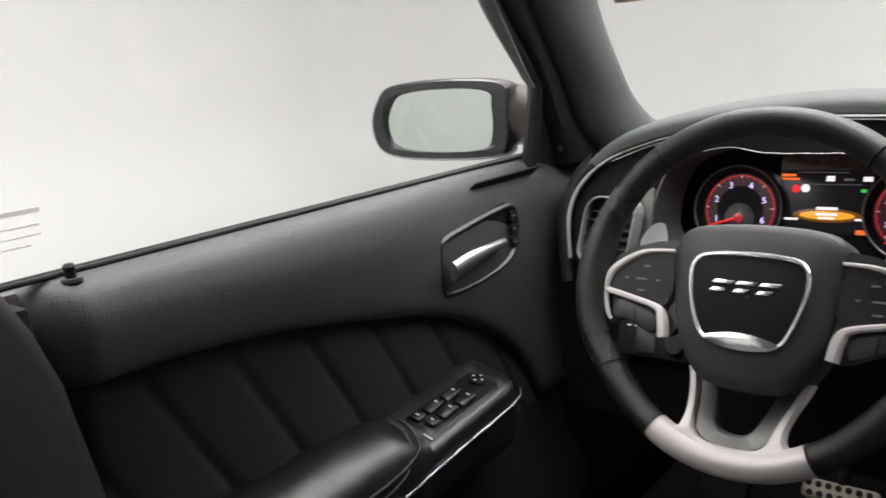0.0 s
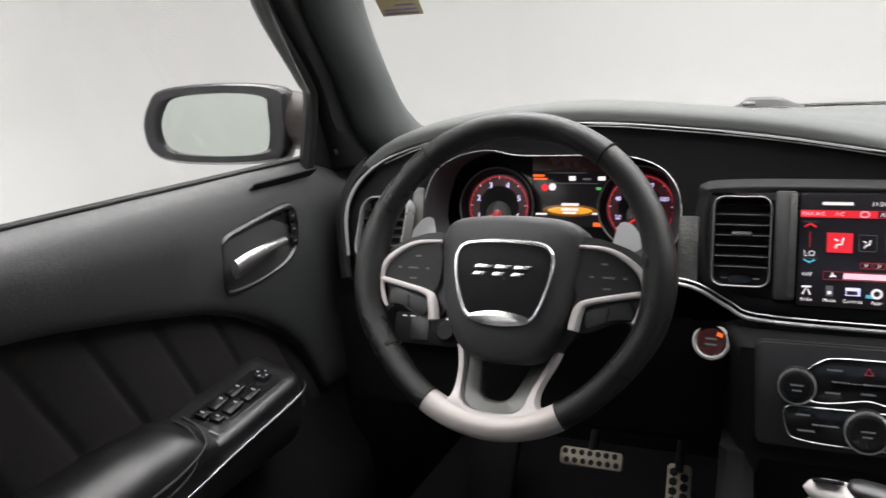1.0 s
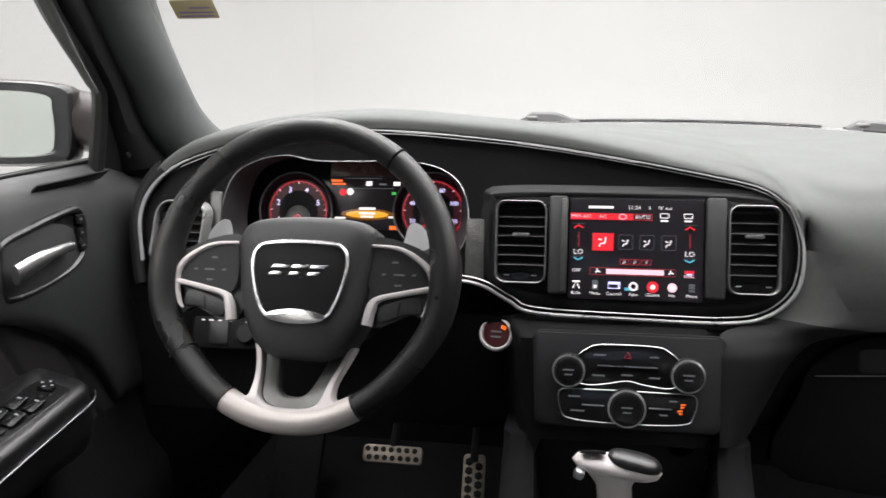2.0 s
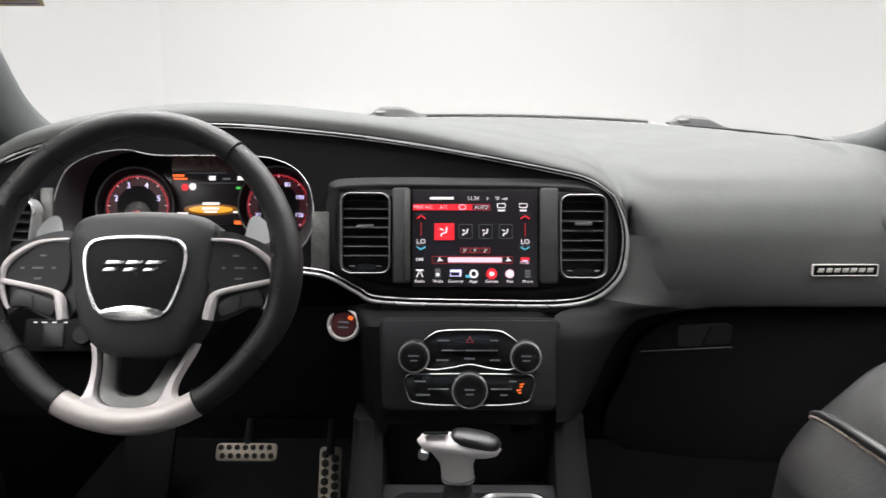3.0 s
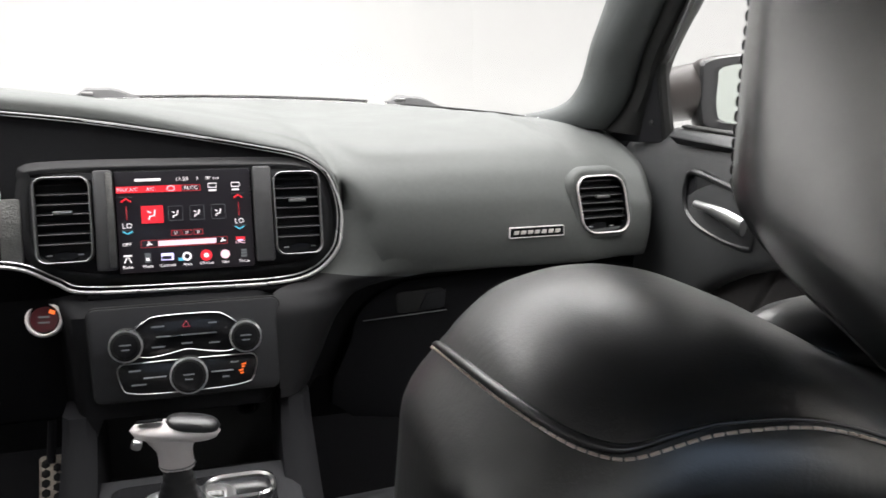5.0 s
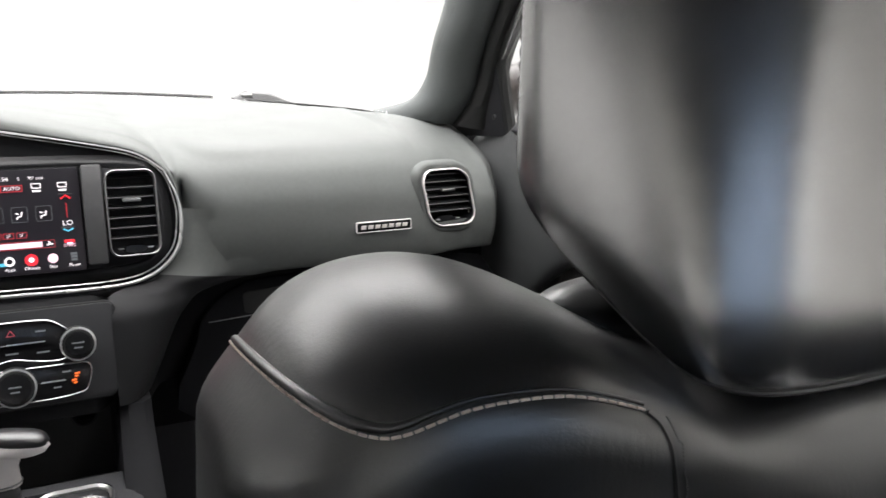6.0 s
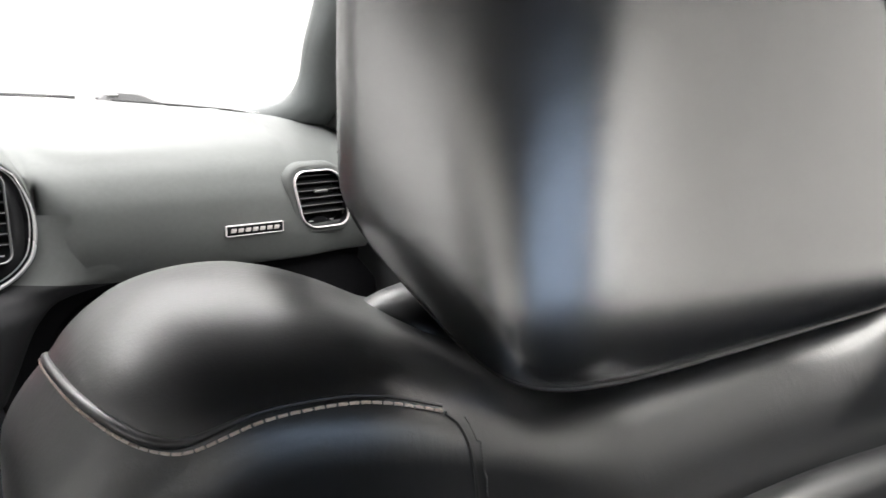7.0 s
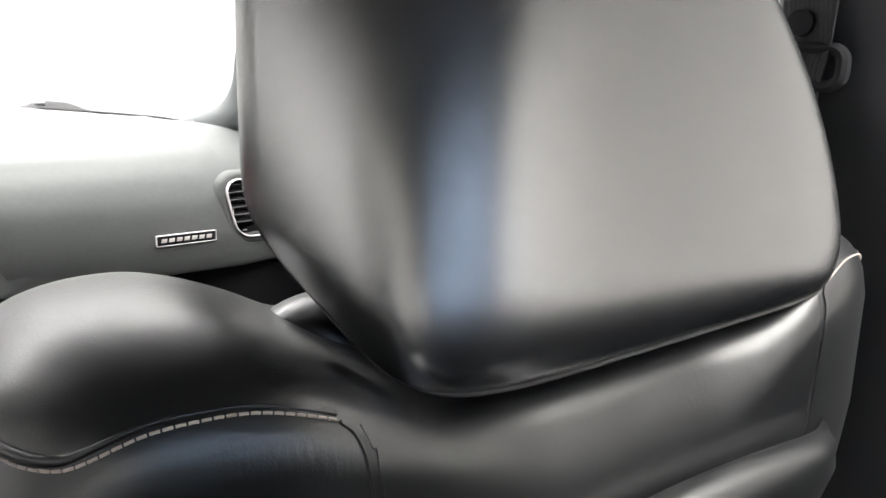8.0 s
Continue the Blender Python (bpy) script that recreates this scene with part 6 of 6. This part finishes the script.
    for k in range(17):
        y = -0.42 + dy + 0.50 * k / 16
        h = 0.45 + 0.03 * k / 16 - 0.05 * sstep(14, 17, k)
        rings.append([Vector((cx + 0.275 * math.copysign(abs(math.cos(a)) ** 0.5, math.cos(a)), y, 0.37 + dz + (h - 0.37) * math.copysign(abs(math.sin(a)) ** 0.6, math.sin(a)) + 0.03 * abs(math.cos(a)) ** 3)) for a in (2 * math.pi * j / 28 for j in range(28))])
    part("cushion", loft(rings), M["seat_leather"], st, "black leather seat cushion", angle=60)
    part("seat_base", box(0.46, 0.50, 0.14, pose(cx, -0.20 + dy, 0.27 + dz), 0.02), M["dark"], st)
    return st


front_seat("passenger_seat", "black leather passenger sport seat with pale stitching", 0.430, 1)
front_seat("driver_seat", "black leather driver sport seat, set further back", -0.430, -1, -0.20, -0.05)


# ---- centre console, shifter and pedals ----
def console():
    c = thing("centre_console", "black centre console with cubby and silver trim", "console", at=(0, -0.2, 0.39))
    for s in (-1, 1):
        rings = []
        for k in range(9):
            f = k / 8
            z = 0.5600 - 0.11 * f
            w = 0.020 + 0.004 * f
            y0, y1 = 0.160 - 0.17 * f ** 1.4, 0.22
            xx = 0.141 - 0.006 * f
            rings.append([Vector((s * (xx + a * w), y, z)) for a, y in ((-1, y1), (-1, y0 + 0.012), (-0.5, y0), (0.5, y0), (1, y0 + 0.012), (1, y1))])
        part("side_cheek", loft(rings), M["glove"], c)
    part("cubby_back", box(0.22, 0.01, 0.14, pose(0, 0.205, 0.515), 0), M["rubber"], c)
    part("deck", box(0.27, 0.62, 0.10, pose(0, -0.18, 0.435), 0.012), M["stack_plastic"], c)
    part("deck_plate", plate(rrect(0.20, 0.24, 0.02), 0.006, pose(0, -0.03, 0.492, -90), 0.002), M["gloss"], c)
    part("plate_trim", ring(rrect(0.11, 0.15, 0.02), 0.014, 0.008, pose(-0.005, -0.01, 0.495, -90), 0.003), M["satin"], c, "silver shifter surround")
    part("socket", lathe([(0.016, 0.0), (0.018, -0.006), (0.015, -0.007), (0.012, 0.0)], pose(0.076, 0.192, 0.545), 20), M["gloss"], c)
    part("cup_ring", ring(rrect(0.09, 0.06, 0.025), 0.006, 0.01, pose(0.055, 0.05, 0.498, -90), 0.003), M["satin"], c, "silver trim ring")
    part("console_lid", box(0.20, 0.26, 0.06, pose(0, -0.36, 0.505), 0.02), M["leather"], c, "padded black console lid")
    g = thing("gear_shifter", "silver and black T-handle gear shifter", "gear shifter", at=(-0.012, 0.02, 0.49))

    def grip(x0, x1, zc, ry, rz, mat, name, nose=0.5, up=None):
        rings = []
        n = 18
        for k in range(n + 1):
            f = k / n
            e = max(0.06, (1 - abs(2 * f - 1) ** 3.2) ** 0.5)
            x = x0 + (x1 - x0) * f
            droop = -0.012 * f
            rings.append([Vector((x, 0.026 + ry * e * math.cos(a), zc(f) + droop + rz * e * (math.sin(a) if math.sin(a) > 0 or up is None else math.sin(a) * up))) for a in (2 * math.pi * j / 16 for j in range(16))])
        return part(name, loft(rings), mat, g, angle=60)

    grip(-0.066, 0.036, lambda f: 0.598, 0.021, 0.012, M["pale_trim"], "handle_shell")
    grip(-0.026, 0.036, lambda f: 0.605, 0.019, 0.010, M["leather"], "handle_top")
    part("shift_button", box(0.012, 0.014, 0.012, pose(-0.058, 0.010, 0.588, 0, 20, 0), 0.004), M["satin"], g)
    part("gear_window", box(0.030, 0.012, 0.003, pose(-0.043, 0.020, 0.6105, -20, 0, 0), 0.001), M["gloss"], g)
    for k in range(4):
        part("legend", box(0.004, 0.004, 0.0005, pose(-0.053 + 0.007 * k, 0.018, 0.6125, -20), 0), M["white_glow" if k == 2 else "dim_white"], g)
    rings = []
    for k in range(12):
        f = k / 11
        z = 0.594 - 0.049 * f
        wx, wy = 0.034 - 0.014 * sstep(0, 0.6, f), 0.019 - 0.004 * f
        rings.append([Vector((-0.020 + 0.004 * f + wx * math.cos(a), 0.026 + wy * math.sin(a), z)) for a in (2 * math.pi * j / 18 for j in range(18))])
    part("stem", loft(rings), M["pale_trim"], g, "satin silver stem", angle=60)
    part("stem_ring", tube([(-0.016 + 0.0205 * math.cos(a), 0.026 + 0.0155 * math.sin(a), 0.549) for a in (math.pi * j / 12 for j in range(24))], 0.0010, 6, True), M["trim_grey"], g)
    rings = []
    for k in range(14):
        f = k / 13
        r = 0.0165 + 0.016 * f ** 2.2 + 0.0012 * math.sin(f * 30)
        rings.append([Vector((-0.016 + r * math.cos(a), 0.026 + r * math.sin(a), 0.546 - 0.052 * f)) for a in (2 * math.pi * j / 18 for j in range(18))])
    part("boot", loft(rings), M["leather"], g, "black leather boot", angle=60)


console()


def pedals():
    steel = M["pedal_steel"]
    b = thing("brake_pedal", "bright metal brake pedal with black rubber studs", "pedal", "pedals", at=(-0.415, 0.55, 0.28))
    m = pose(-0.4155, 0.545, 0.313, -38)
    part("plate", plate(rrect(0.118, 0.034, 0.008), 0.008, m, 0.002), steel, b)
    for j in range(2):
        for k in range(7):
            part("stud", lathe([(0.0050, 0.001), (0.0054, -0.0025), (0.0005, -0.003)], m @ pose(-0.049 + 0.0155 * k + 0.004 * j, 0, 0.008 - 0.016 * j), 12), M["rubber"], b)
    part("arm", tube([(-0.415, 0.56, 0.32), (-0.41, 0.64, 0.42), (-0.41, 0.68, 0.60)], 0.009, 8), M["dark"], b)
    g = thing("accelerator_pedal", "bright metal accelerator pedal with black rubber pads", "pedal", "pedals", at=(-0.263, 0.55, 0.19))
    m = pose(-0.263, 0.575, 0.225, -30)
    part("plate", plate(rrect(0.044, 0.15, 0.008), 0.008, m, 0.002), steel, g)
    for j in range(8):
        for k in range(2):
            o = [(0.0085 * math.cos(radians(60 * i + 30)), 0.0085 * math.sin(radians(60 * i + 30))) for i in range(6)]
            part("pad", plate(o, 0.003, m @ pose(-0.010 + 0.020 * k, -0.0015, 0.060 - 0.0175 * j - 0.0085 * k), 0.001), M["rubber"], g)
    part("arm", tube([(-0.263, 0.60, 0.28), (-0.262, 0.66, 0.36), (-0.262, 0.70, 0.55)], 0.008, 8), M["dark"], g)
    f = thing("foot_rest", "black foot rest beside the pedals", "foot rest", at=(-0.62, 0.55, 0.2))
    part("plate", box(0.10, 0.02, 0.26, pose(-0.62, 0.60, 0.30, -35), 0.008), M["dark"], f)


pedals()


# ---- badge and belt ----
def badge():
    b = thing("dash_badge", "chrome rectangular badge with raised letters bar", "badge", at=(0.522, 0.214, 0.757))
    m = pose(0.522, 0.2125, 0.763, -1, 0, 1.5)
    part("plate", plate(rrect(0.090, 0.0150, 0.0015), 0.004, m, 0.0006), M["gloss"], b)
    part("frame", ring(rrect(0.092, 0.0165, 0.002), 0.0011, 0.005, m @ pose(0, -0.0012, 0), 0.0004), M["pale_trim"], b)
    for k in range(7):
        o = [(-0.0046, -0.0029), (0.0034, -0.0029), (0.0048, 0.0029), (-0.0032, 0.0029)]
        part("plain_bar", plate(o, 0.002, m @ pose(-0.0345 + 0.0115 * k, -0.0012, 0), 0.0004), M["silver_paint"], b)
    s = thing("seat_belt", "black seat belt on the centre pillar", "seat belt", "front seat belts", at=(0.72, -0.62, 0.5))
    way = catmull([(0.668, -0.640, 1.150), (0.672, -0.636, 1.060), (0.674, -0.630, 1.020), (0.690, -0.622, 0.93), (0.704, -0.615, 0.70), (0.71, -0.61, 0.45)], 6)
    part("webbing", thicken(sheet([[p + Vector((0.006 * w, 0.023 * w, 0)) for w in (-1, -0.5, 0, 0.5, 1)] for p in way]), 0.0016), M["webbing"], s, "dark grey woven belt")
    m = pose(0.660, -0.636, 1.040) @ Matrix.Rotation(radians(-78), 4, "Z")
    part("belt_guide", ring(rrect(0.070, 0.034, 0.013), 0.008, 0.012, m, 0.003), M["dark"], s, "black plastic belt guide")
    part("guide_bolt", lathe([(0.010, 0.006), (0.009, -0.002), (0.0005, -0.004)], m @ pose(0, 0.004, 0.030), 18), M["dark"], s)


badge()
